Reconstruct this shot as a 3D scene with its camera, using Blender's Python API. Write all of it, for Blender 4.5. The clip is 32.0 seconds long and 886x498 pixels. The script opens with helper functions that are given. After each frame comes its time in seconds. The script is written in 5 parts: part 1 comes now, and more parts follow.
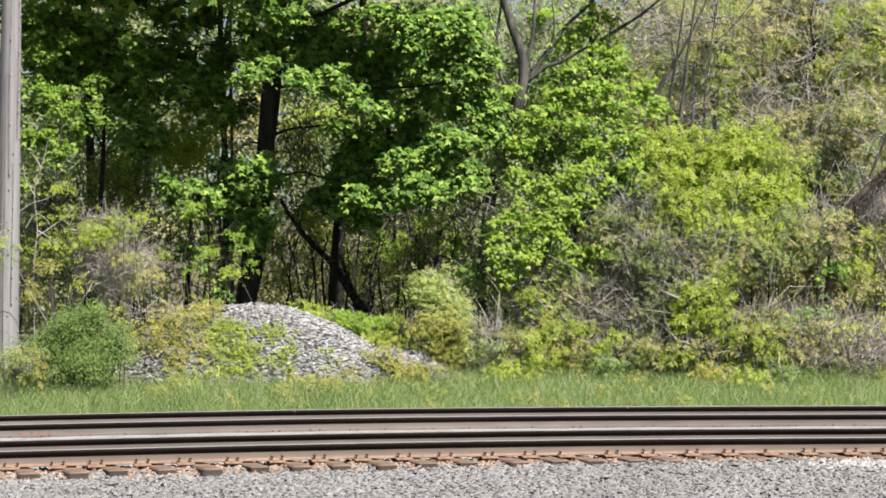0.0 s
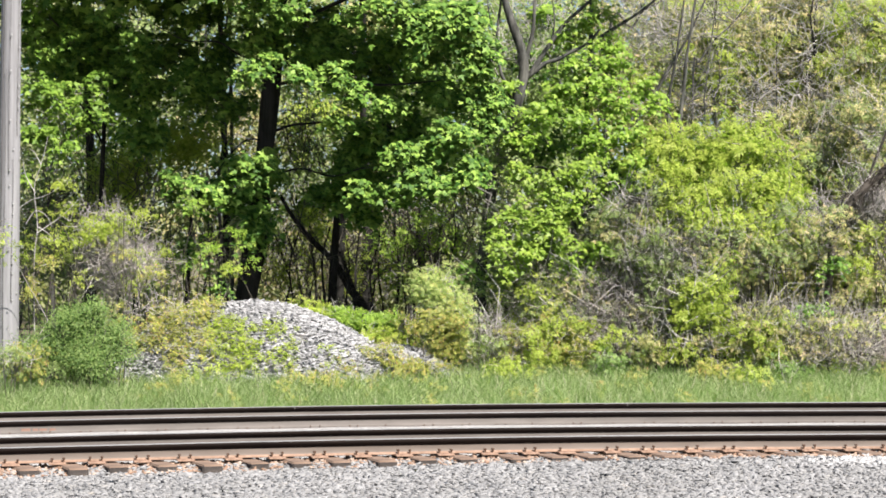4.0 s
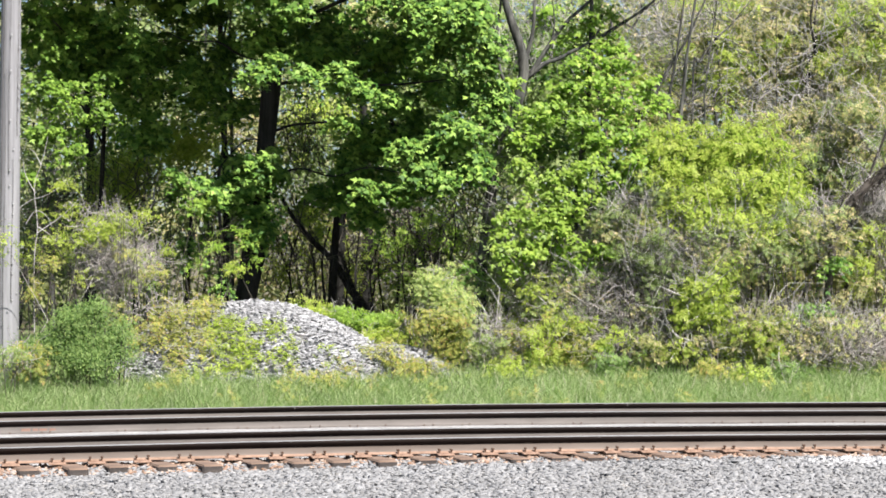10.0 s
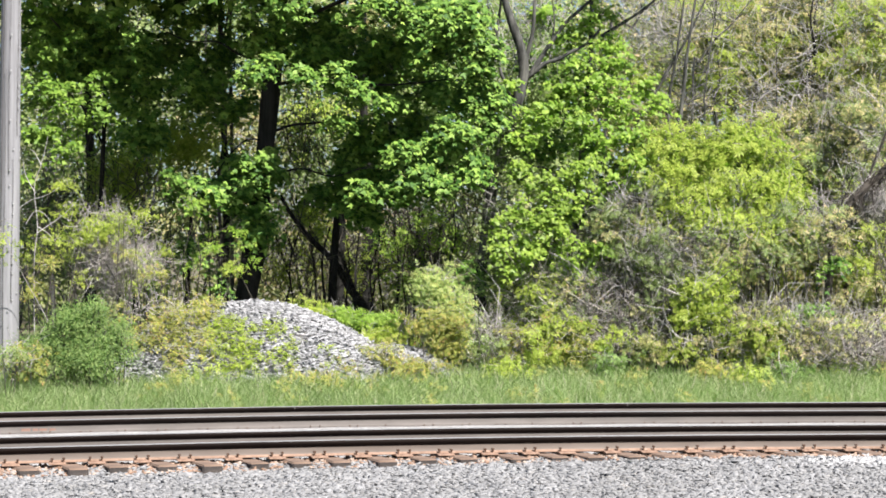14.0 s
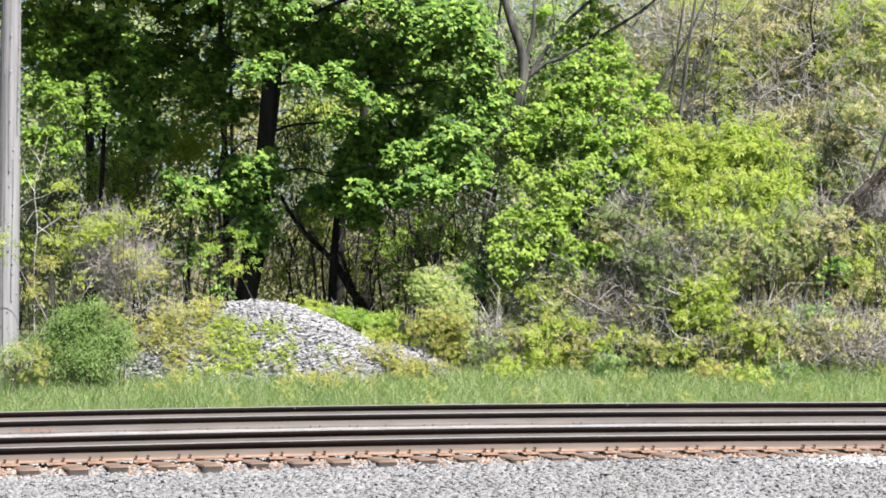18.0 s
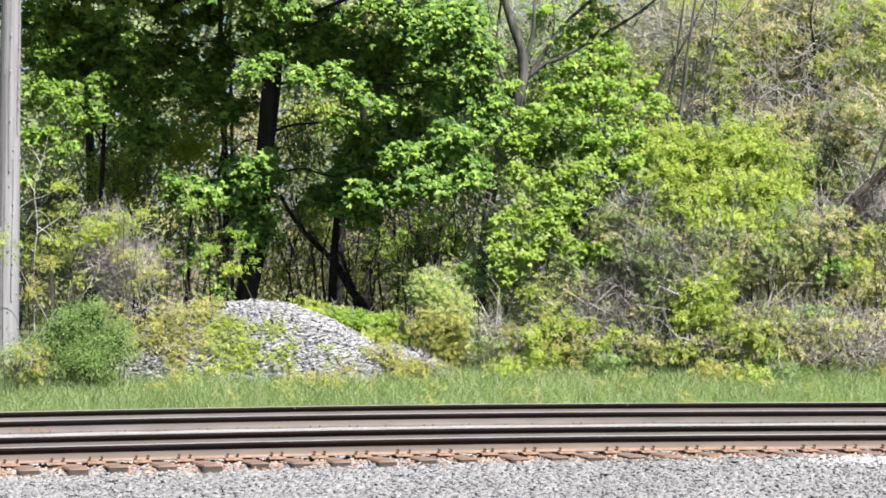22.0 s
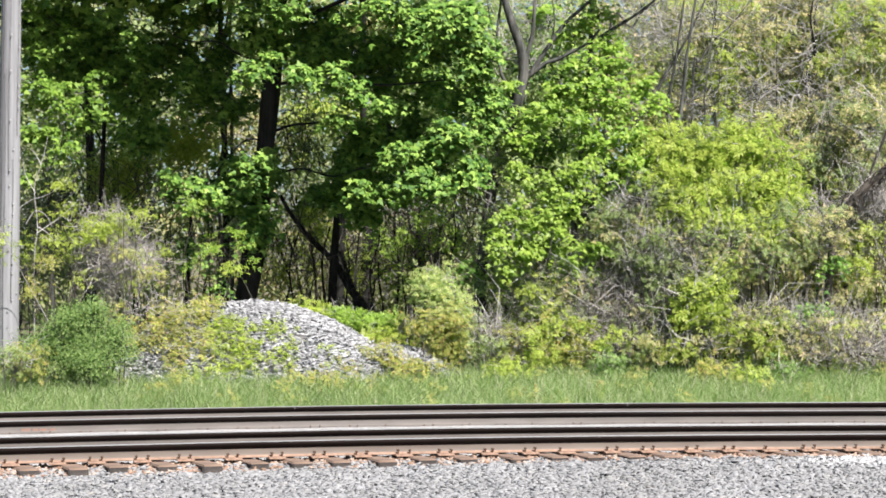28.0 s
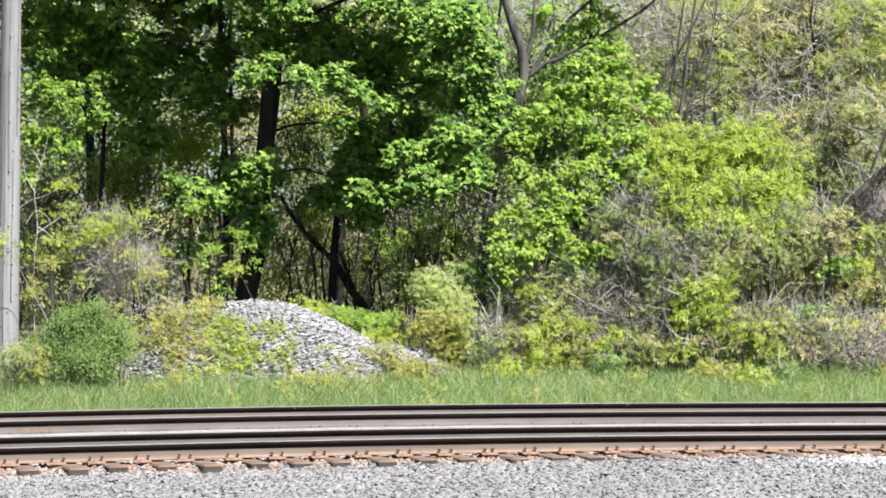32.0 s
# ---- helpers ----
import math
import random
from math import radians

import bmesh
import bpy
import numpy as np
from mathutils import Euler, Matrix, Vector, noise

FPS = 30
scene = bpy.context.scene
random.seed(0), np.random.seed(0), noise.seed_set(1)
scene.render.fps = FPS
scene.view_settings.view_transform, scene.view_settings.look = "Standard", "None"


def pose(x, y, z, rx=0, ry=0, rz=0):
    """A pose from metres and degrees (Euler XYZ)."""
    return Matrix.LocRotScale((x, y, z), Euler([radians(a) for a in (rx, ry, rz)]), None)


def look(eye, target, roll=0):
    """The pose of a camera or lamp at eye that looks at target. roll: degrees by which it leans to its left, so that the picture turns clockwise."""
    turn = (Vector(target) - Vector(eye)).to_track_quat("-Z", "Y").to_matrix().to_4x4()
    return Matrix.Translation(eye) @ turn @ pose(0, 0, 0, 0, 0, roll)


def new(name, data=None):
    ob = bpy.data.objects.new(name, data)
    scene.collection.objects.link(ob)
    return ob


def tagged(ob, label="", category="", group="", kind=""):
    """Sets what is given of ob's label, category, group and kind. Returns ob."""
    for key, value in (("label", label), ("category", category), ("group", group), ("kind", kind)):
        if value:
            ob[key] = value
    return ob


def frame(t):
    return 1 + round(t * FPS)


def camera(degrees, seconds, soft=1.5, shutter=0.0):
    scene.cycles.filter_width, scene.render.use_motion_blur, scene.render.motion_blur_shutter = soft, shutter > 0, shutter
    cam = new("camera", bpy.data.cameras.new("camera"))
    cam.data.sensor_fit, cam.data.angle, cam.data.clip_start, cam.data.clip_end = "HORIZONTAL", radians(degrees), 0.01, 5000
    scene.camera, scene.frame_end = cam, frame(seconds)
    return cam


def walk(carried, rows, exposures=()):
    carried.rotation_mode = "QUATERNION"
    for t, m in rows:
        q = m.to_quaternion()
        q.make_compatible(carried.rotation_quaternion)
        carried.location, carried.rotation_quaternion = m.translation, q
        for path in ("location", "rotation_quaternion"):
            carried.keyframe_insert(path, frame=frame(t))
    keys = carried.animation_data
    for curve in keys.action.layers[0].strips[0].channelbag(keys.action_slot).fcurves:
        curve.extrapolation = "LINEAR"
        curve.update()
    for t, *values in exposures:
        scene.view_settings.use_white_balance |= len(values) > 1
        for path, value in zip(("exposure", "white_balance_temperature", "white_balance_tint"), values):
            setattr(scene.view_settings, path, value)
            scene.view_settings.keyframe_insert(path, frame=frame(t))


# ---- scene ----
# World: x to the right, y away from the camera, z up; z = 0 is the head of the nearest rail.
EYE = (0.0, 0.0, 1.733)
TILT = math.tan(radians(1.358))
cam = camera(26.0, 32.0, soft=1.75)


def aim(lift):
    """The camera's pose, with its axis raised by a small angle in thousandths."""
    return look(EYE, (0, 50, EYE[2] + 50 * (TILT + lift / 1000)), -0.14)


walk(cam, [(0.0, aim(1.8)), (0.1, aim(1.2)), (0.2, aim(1.5)), (0.3, aim(0.5)), (0.5, aim(0.05)), (0.7, aim(0.45)), (1.0, aim(0.4)),
           (1.5, aim(0.4)), (2.0, aim(0.35)), (2.5, aim(0.0)), (3.0, aim(0.0)), (32.0, aim(0.0))],
     [(0.0, 0.965, 6720, 10), (0.6, 1.265, 6640, 10), (3.5, 1.265, 6580, 10), (6.5, 1.265, 6370, 10), (32.0, 1.265, 6350, 10)])

# ---- light ----
SUN = Vector((0.50, -0.58, 0.95)).normalized()
world = bpy.data.worlds.new("sky")
scene.world = world
world.use_nodes = True
sky = world.node_tree.nodes.new("ShaderNodeTexSky")
sky.sky_type = "NISHITA"
sky.sun_disc = False
sky.sun_elevation = math.asin(SUN.z)
sky.sun_rotation = math.atan2(SUN.x, SUN.y)
back = world.node_tree.nodes["Background"]
back.inputs["Strength"].default_value = 0.05
world.node_tree.links.new(sky.outputs[0], back.inputs["Color"])
sun = new("sun", bpy.data.lights.new("sun", "SUN"))
sun.data.energy = 5.0
sun.data.angle = radians(0.53)
sun.data.color = (1.0, 0.95, 0.87)
sun.matrix_world = look(SUN * 60, (0, 0, 0))

rng = np.random.default_rng(11)


# ---- materials ----
def material(name):
    m = bpy.data.materials.new(name)
    m.use_nodes = True
    n, l = m.node_tree.nodes, m.node_tree.links
    return m, n, l, n["Principled BSDF"]


def ramp(n, l, source, stops):
    r = n.new("ShaderNodeValToRGB")
    e = r.color_ramp.elements
    while len(e) < len(stops):
        e.new(0.5)
    for k, (p, c) in zip(e, stops):
        k.position, k.color = p, (*c, 1)
    l.new(source, r.inputs[0])
    return r.outputs[0]


def noise_node(n, l, scale, detail=4, rough=0.6, stretch=None):
    tc = n.new("ShaderNodeTexCoord")
    src = tc.outputs["Object"]
    if stretch:
        mp = n.new("ShaderNodeMapping")
        mp.inputs["Scale"].default_value = stretch
        l.new(src, mp.inputs[0])
        src = mp.outputs[0]
    t = n.new("ShaderNodeTexNoise")
    t.inputs["Scale"].default_value, t.inputs["Detail"].default_value, t.inputs["Roughness"].default_value = scale, detail, rough
    l.new(src, t.inputs["Vector"])
    return t.outputs["Fac"]


def mixed(n, l, fac, a, b, kind="MIX"):
    m = n.new("ShaderNodeMix")
    m.data_type, m.blend_type = "RGBA", kind
    for socket, v in ((m.inputs[0], fac), (m.inputs[6], a), (m.inputs[7], b)):
        if isinstance(v, (int, float)):
            socket.default_value = v
        elif isinstance(v, tuple):
            socket.default_value = (*v, 1)
        else:
            l.new(v, socket)
    return m.outputs[2]


def bumped(n, l, p, height, strength, distance=0.01):
    b = n.new("ShaderNodeBump")
    b.inputs["Strength"].default_value, b.inputs["Distance"].default_value = strength, distance
    l.new(height, b.inputs["Height"])
    l.new(b.outputs[0], p.inputs["Normal"])


def leaf_material(name, stops, through_light=0.35, rough=0.5, patch=0.6, sheen=0.22):
    """Leaves: each its own tint, larger patches of tint, and light that passes through the blade."""
    m, n, l, p = material(name)
    g = n.new("ShaderNodeNewGeometry")
    col = ramp(n, l, g.outputs["Random Per Island"], stops)
    big = ramp(n, l, noise_node(n, l, patch), [(0.3, (0.75, 0.78, 0.7)), (0.7, (1.12, 1.1, 1.0))])
    col = mixed(n, l, 1.0, col, big, "MULTIPLY")
    l.new(col, p.inputs["Base Color"])
    p.inputs["Roughness"].default_value = rough
    p.inputs["Specular IOR Level"].default_value = sheen
    t = n.new("ShaderNodeBsdfTranslucent")
    l.new(mixed(n, l, 1.0, col, (0.75, 1.15, 0.45), "MULTIPLY"), t.inputs["Color"])
    mx = n.new("ShaderNodeMixShader")
    mx.inputs[0].default_value = through_light
    l.new(p.outputs[0], mx.inputs[1])
    l.new(t.outputs[0], mx.inputs[2])
    l.new(mx.outputs[0], n["Material Output"].inputs["Surface"])
    return m


def bark_material(name, dark, light, scale=9):
    m, n, l, p = material(name)
    a = noise_node(n, l, scale, 6, 0.65, (1, 1, 0.18))
    b = noise_node(n, l, scale * 0.25, 3)
    col = ramp(n, l, a, [(0.3, dark), (0.72, light)])
    col = mixed(n, l, 1.0, col, ramp(n, l, b, [(0.3, (0.7, 0.72, 0.7)), (0.7, (1.1, 1.08, 1.0))]), "MULTIPLY")
    l.new(col, p.inputs["Base Color"])
    p.inputs["Roughness"].default_value = 0.9
    bumped(n, l, p, a, 0.8, 0.02)
    return m


def stone_material(name, stops, scale=18):
    m, n, l, p = material(name)
    g = n.new("ShaderNodeNewGeometry")
    col = ramp(n, l, g.outputs["Random Per Island"], stops)
    col = mixed(n, l, 1.0, col, ramp(n, l, noise_node(n, l, scale, 5), [(0.3, (0.72, 0.72, 0.73)), (0.7, (1.12, 1.1, 1.08))]), "MULTIPLY")
    col = mixed(n, l, 1.0, col, ramp(n, l, noise_node(n, l, 0.7, 3), [(0.35, (0.88, 0.875, 0.87)), (0.65, (1.06, 1.06, 1.07))]), "MULTIPLY")
    l.new(col, p.inputs["Base Color"])
    p.inputs["Roughness"].default_value = 0.85
    return m


def plain_material(name, a, b, scale, rough=0.8, metal=0.0, bump=0.3, stretch=None):
    m, n, l, p = material(name)
    t = noise_node(n, l, scale, 6, 0.65, stretch)
    u = noise_node(n, l, scale * 0.13, 3, 0.5, stretch)
    col = ramp(n, l, t, [(0.3, a), (0.7, b)])
    col = mixed(n, l, 1.0, col, ramp(n, l, u, [(0.3, (0.78, 0.77, 0.76)), (0.7, (1.12, 1.11, 1.1))]), "MULTIPLY")
    l.new(col, p.inputs["Base Color"])
    p.inputs["Roughness"].default_value, p.inputs["Metallic"].default_value = rough, metal
    if bump:
        bumped(n, l, p, t, bump, 0.01)
    return m


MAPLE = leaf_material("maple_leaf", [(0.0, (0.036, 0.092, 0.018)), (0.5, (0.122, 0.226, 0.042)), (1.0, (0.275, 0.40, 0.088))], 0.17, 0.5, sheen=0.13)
LEFTMAPLE = leaf_material("yellowish_maple_leaf", [(0.0, (0.055, 0.115, 0.016)), (0.5, (0.13, 0.225, 0.033)), (1.0, (0.235, 0.34, 0.066))], 0.24, 0.48, sheen=0.14)
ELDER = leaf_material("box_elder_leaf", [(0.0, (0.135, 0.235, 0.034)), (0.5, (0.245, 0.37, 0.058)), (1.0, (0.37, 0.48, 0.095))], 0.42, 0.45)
YOUNG = leaf_material("young_box_elder_leaf", [(0.0, (0.165, 0.255, 0.04)), (0.5, (0.255, 0.36, 0.062)), (1.0, (0.365, 0.455, 0.095))], 0.42, 0.45)
SPRING = leaf_material("spring_leaf", [(0.0, (0.22, 0.29, 0.042)), (0.5, (0.335, 0.405, 0.07)), (1.0, (0.45, 0.49, 0.115))], 0.4)
OLIVE = leaf_material("olive_leaf", [(0.0, (0.20, 0.21, 0.09)), (0.4, (0.31, 0.315, 0.13)), (0.68, (0.44, 0.415, 0.195)), (0.86, (0.57, 0.46, 0.25)), (1.0, (0.68, 0.50, 0.33))], 0.35, patch=1.5)
DULL = leaf_material("understory_leaf", [(0.0, (0.13, 0.18, 0.07)), (0.6, (0.225, 0.29, 0.11)), (1.0, (0.35, 0.40, 0.175))], 0.35)
YELLOW = leaf_material("yellow_vine_leaf", [(0.0, (0.185, 0.215, 0.05)), (0.55, (0.30, 0.315, 0.08)), (0.88, (0.42, 0.37, 0.11)), (1.0, (0.46, 0.27, 0.12))], 0.3)
PALEGREEN = leaf_material("pale_bush_leaf", [(0.0, (0.24, 0.32, 0.11)), (0.5, (0.38, 0.45, 0.17)), (0.85, (0.50, 0.53, 0.22)), (1.0, (0.56, 0.46, 0.20))], 0.4)
WEED = leaf_material("weed_leaf", [(0.0, (0.11, 0.18, 0.062)), (0.6, (0.20, 0.295, 0.10)), (1.0, (0.33, 0.41, 0.155))], 0.42)
GRASS = leaf_material("grass_blade", [(0.0, (0.18, 0.255, 0.105)), (0.5, (0.32, 0.40, 0.19)), (0.85, (0.47, 0.51, 0.31)), (1.0, (0.64, 0.58, 0.45))], 0.5, patch=1.7)
FAR = leaf_material("far_leaf", [(0.0, (0.16, 0.185, 0.09)), (0.6, (0.27, 0.285, 0.14)), (1.0, (0.40, 0.385, 0.22))], 0.35)
# Darker than real bark: the shade on the trunks is in its colour.
BARK = bark_material("shaded_bark", (0.010, 0.010, 0.010), (0.045, 0.043, 0.042))
GREYBARK = bark_material("grey_bark", (0.016, 0.016, 0.016), (0.155, 0.153, 0.15))
DEADBARK = bark_material("dead_brown_bark", (0.02, 0.016, 0.014), (0.11, 0.092, 0.082))
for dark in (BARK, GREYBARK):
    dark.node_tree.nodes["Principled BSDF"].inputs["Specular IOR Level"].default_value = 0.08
TWIG = plain_material("twig_bark", (0.27, 0.25, 0.245), (0.53, 0.505, 0.50), 3, 0.9, bump=0)
DRYTWIG = plain_material("dry_twig", (0.26, 0.235, 0.23), (0.50, 0.46, 0.455), 3, 0.9, bump=0)
# Its near-black colour also carries the shade inside shrubs and under trees.
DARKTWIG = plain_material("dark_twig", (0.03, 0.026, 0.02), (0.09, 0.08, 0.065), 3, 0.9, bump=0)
BALLAST = stone_material("ballast_stone", [(0.0, (0.185, 0.186, 0.192)), (0.5, (0.24, 0.241, 0.248)), (0.95, (0.295, 0.296, 0.305)), (1.0, (0.28, 0.265, 0.25))])
PALESTONE = stone_material("pale_stone", [(0.0, (0.31, 0.31, 0.32)), (1.0, (0.45, 0.45, 0.46))])
RUSTSTONE = stone_material("rusty_ballast_stone", [(0.0, (0.19, 0.11, 0.07)), (0.5, (0.29, 0.19, 0.135)), (1.0, (0.38, 0.31, 0.26))])
PILESTONE = stone_material("pile_stone", [(0.0, (0.19, 0.192, 0.20)), (0.5, (0.31, 0.313, 0.325)), (1.0, (0.46, 0.462, 0.48))])
GRAVEL = plain_material("gravel_bed", (0.16, 0.155, 0.155), (0.42, 0.41, 0.41), 30, 0.9, bump=0.8)
SOIL = plain_material("soil", (0.06, 0.05, 0.03), (0.17, 0.15, 0.09), 7, 0.95, bump=0.8)
STRAW = plain_material("pale_straw", (0.42, 0.42, 0.26), (0.60, 0.58, 0.42), 3, 0.9, bump=0)
HEAD_AND_SHADOW = plain_material("rail_head_and_shadow", (0.009, 0.006, 0.0055), (0.02, 0.014, 0.012), 9, 0.75, 0.0, 0.1, (0.1, 0.1, 1))
HEAD_AND_SHADOW.node_tree.nodes["Principled BSDF"].inputs["Specular IOR Level"].default_value = 0.12
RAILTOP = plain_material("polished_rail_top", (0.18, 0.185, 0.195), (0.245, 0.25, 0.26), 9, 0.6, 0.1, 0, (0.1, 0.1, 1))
RAILWEB = plain_material("dusty_rail_web", (0.105, 0.093, 0.087), (0.16, 0.142, 0.134), 7, 0.85, 0.0, 0.1, (0.15, 0.15, 1))
BROWNWEB = plain_material("rust_dusted_rail_web", (0.12, 0.096, 0.083), (0.175, 0.144, 0.126), 7, 0.88, 0.0, 0.1, (0.15, 0.15, 1))
RAILFOOT = plain_material("dirty_rail_foot", (0.085, 0.075, 0.07), (0.125, 0.11, 0.103), 7, 0.88, 0.0, 0.1, (0.15, 0.15, 1))
RUST = plain_material("rust", (0.18, 0.11, 0.077), (0.30, 0.20, 0.15), 12, 0.9, 0.0, 0.4)
DARKRUST = plain_material("dark_rust", (0.05, 0.027, 0.018), (0.12, 0.062, 0.036), 30, 0.9, 0.0, 0.4)
TIE = plain_material("creosoted_wood", (0.03, 0.027, 0.027), (0.10, 0.085, 0.078), 14, 0.9, 0.0, 0.6, (0.25, 1, 1))
TIETOP = plain_material("rust_stained_wood", (0.10, 0.065, 0.048), (0.24, 0.165, 0.125), 16, 0.92, 0.0, 0.5, (0.25, 1, 1))
TIE.node_tree.nodes["Principled BSDF"].inputs["Specular IOR Level"].default_value = 0.15
POLEWOOD = plain_material("weathered_pole", (0.175, 0.174, 0.187), (0.262, 0.26, 0.277), 16, 0.9, 0.0, 0.7, (1, 1, 0.05))
CRACK = plain_material("pole_crack", (0.03, 0.025, 0.02), (0.07, 0.06, 0.05), 9, 0.95, bump=0)
STEEL = plain_material("galvanised_steel", (0.35, 0.35, 0.36), (0.55, 0.55, 0.56), 20, 0.5, 0.6, 0)
PAINT = plain_material("paint_mark", (0.22, 0.21, 0.2), (0.3, 0.29, 0.28), 30, 0.8, bump=0)


# ---- mesh helpers ----
def quick_mesh(name, verts, faces, mat, smooth=False):
    """A mesh from arrays whose faces all have the same number of corners."""
    verts, faces = np.asarray(verts, "f"), np.asarray(faces, "i")
    me = bpy.data.meshes.new(name)
    me.vertices.add(len(verts))
    me.vertices.foreach_set("co", verts.ravel())
    me.loops.add(faces.size)
    me.loops.foreach_set("vertex_index", faces.ravel())
    me.polygons.add(len(faces))
    me.polygons.foreach_set("loop_start", np.arange(0, faces.size, faces.shape[1], dtype="i"))
    if smooth:
        me.polygons.foreach_set("use_smooth", np.ones(len(faces), dtype=bool))
    me.update(calc_edges=True)
    for one in (mat if isinstance(mat, (list, tuple)) else [mat]):
        me.materials.append(one)
    return me


def part(name, data, parent=None, label="", at=(0, 0, 0), kind=""):
    """One mesh object under a thing or under a part."""
    ob = new(name, data)
    ob.parent = parent
    ob.location = at
    return tagged(ob, label, kind=kind)


def thing(name, at, label, category, group="", kind=""):
    ob = new(name)
    ob.empty_display_size = 0.3
    ob.location = at
    return tagged(ob, label, category, group, kind)


def joined(pieces):
    """Several (verts, faces) arrays in one."""
    vs, fs, k = [], [], 0
    for v, f in pieces:
        vs.append(v)
        fs.append(np.asarray(f) + k)
        k += len(v)
    return np.concatenate(vs), np.concatenate(fs)


def unit(v):
    return v / np.maximum(np.linalg.norm(v, axis=-1, keepdims=True), 1e-9)


SMALL = (np.array([(0, 0, 0), (0.30, 0.45, 0.07), (0, 1, -0.05), (-0.30, 0.45, 0.07)]), np.array([(0, 1, 2, 3)]))
LOBED = (np.array([(0, 0, 0), (0.24, 0.5, 0.05), (0, 1, -0.1), (-0.24, 0.5, 0.05), (0.16, -0.02, 0.05), (0.66, 0.36, -0.08), (0.2, 0.36, 0.04),
                   (-0.2, 0.36, 0.04), (-0.66, 0.36, -0.08), (-0.16, -0.02, 0.05)]), np.array([(0, 1, 2, 3), (0, 4, 5, 6), (0, 7, 8, 9)]))


def pinnate():
    """Five leaflets on one stalk."""
    v, f = [], []
    for x, y, a, k in ((0, 0.15, 62, 0.34), (0, 0.18, -58, 0.36), (0, 0.42, 50, 0.40), (0, 0.46, -46, 0.38), (0, 0.58, 4, 0.46)):
        c, s = math.cos(radians(a)), math.sin(radians(a))
        for p, q, z in ((0, 0, 0), (0.2, 0.42, 0.05), (0, 1, -0.12), (-0.2, 0.42, 0.05)):
            v.append((x + k * (p * c + q * s), y + k * (q * c - p * s), k * z))
        f.append(tuple(range(len(v) - 4, len(v))))
    return np.array(v), np.array(f)


PINNATE = pinnate()
LONG = (np.array([(0, 0, 0), (0.17, 0.45, 0.04), (0, 1, -0.12), (-0.17, 0.45, 0.04)]), np.array([(0, 1, 2, 3)]))


def leaves(points, size, shape=SMALL, up=0.7, out=None, droop=0.35):
    """Leaf blades at points: facing up and outwards by chance, drooping a little."""
    n = len(points)
    normal = rng.normal(size=(n, 3)) * (0.27 if shape is LOBED else 0.4) + np.array([0.3, -0.62, up])
    if out is not None:
        normal += out
    normal = unit(normal)
    along = rng.normal(size=(n, 3))
    along[:, 2] -= droop
    along = unit(along - normal * np.sum(along * normal, axis=1, keepdims=True))
    side = np.cross(along, normal)
    s = size * rng.uniform(0.6, 1.35, (n, 1, 1))
    t, f = shape
    v = points[:, None, :] + s * (t[None, :, :1] * side[:, None] + t[None, :, 1:2] * along[:, None] + t[None, :, 2:] * normal[:, None])
    faces = f[None] + (np.arange(n) * len(t))[:, None, None]
    return v.reshape(-1, 3), faces.reshape(-1, f.shape[1])


def ball(n, shell=0.0):
    """Points in a unit ball, nearer to its skin as shell rises to 1."""
    p = unit(rng.normal(size=(n, 3)))
    return p * (rng.uniform(shell ** 3, 1, (n, 1)) ** (1 / 3))


def clumped(radii, sprays, each, spread, flat=0.4, shell=0.3):
    """Leaf points round an origin: sprays in an ellipsoid, each a flat drift of leaves. Also gives the way out from the middle."""
    c = ball(sprays, shell)
    w, ph = rng.normal(size=(3, 3)) * 2.6, rng.uniform(0, 6.28, 3)
    c = c * (0.92 + 0.24 * np.sin(c @ w + ph).sum(axis=1, keepdims=True))
    c = c * np.where(rng.uniform(0, 1, (sprays, 1)) < 0.16, rng.uniform(1.1, 1.55, (sprays, 1)), 1)
    way = np.repeat(unit(c) + rng.normal(size=(sprays, 3)) * 0.55, each, axis=0)
    q = rng.normal(size=(sprays * each, 3)) * spread * np.repeat(rng.uniform(0.6, 1.3, (sprays, 1)), each, axis=0)
    q[:, 2] *= flat
    q[:, 2] -= 0.3 * np.hypot(q[:, 0], q[:, 1])
    return np.repeat(c * np.array(radii), each, axis=0) + q, way


def tubes(starts, ends, r0, r1, bend=0.12, sides=3):
    """Thin tapered stems from starts to ends, each with a bend in the middle."""
    n = len(starts)
    d = ends - starts
    length = np.linalg.norm(d, axis=1, keepdims=True)
    mid = (starts + ends) / 2 + rng.normal(size=(n, 3)) * bend * length
    a = unit(np.cross(d, rng.normal(size=(n, 3))))
    b = unit(np.cross(d, a))
    rings = []
    r0, r1 = np.broadcast_to(r0, (n,)), np.broadcast_to(r1, (n,))
    for c, r in ((starts, r0), (mid, (r0 + r1) / 2), (ends, r1)):
        for k in range(sides):
            w = 2 * math.pi * k / sides
            rings.append(c + r[:, None] * (math.cos(w) * a + math.sin(w) * b))
    v = np.stack(rings, axis=1).reshape(-1, 3)
    one = [(i * sides + k, i * sides + (k + 1) % sides, (i + 1) * sides + (k + 1) % sides, (i + 1) * sides + k) for i in range(2) for k in range(sides)]
    f = np.array(one)[None] + (np.arange(n) * 3 * sides)[:, None, None]
    return v, f.reshape(-1, 4)


def stems(radii, n, length, r, upward=0.6, shell=0.0):
    """Twigs in an ellipsoid round an origin."""
    s = ball(n, shell) * np.array(radii)
    d = unit(rng.normal(size=(n, 3)) + np.array([0, 0, upward]))
    return tubes(s, s + d * length * rng.uniform(0.5, 1.4, (n, 1)), r * rng.uniform(0.6, 1.3, n), r * 0.3)


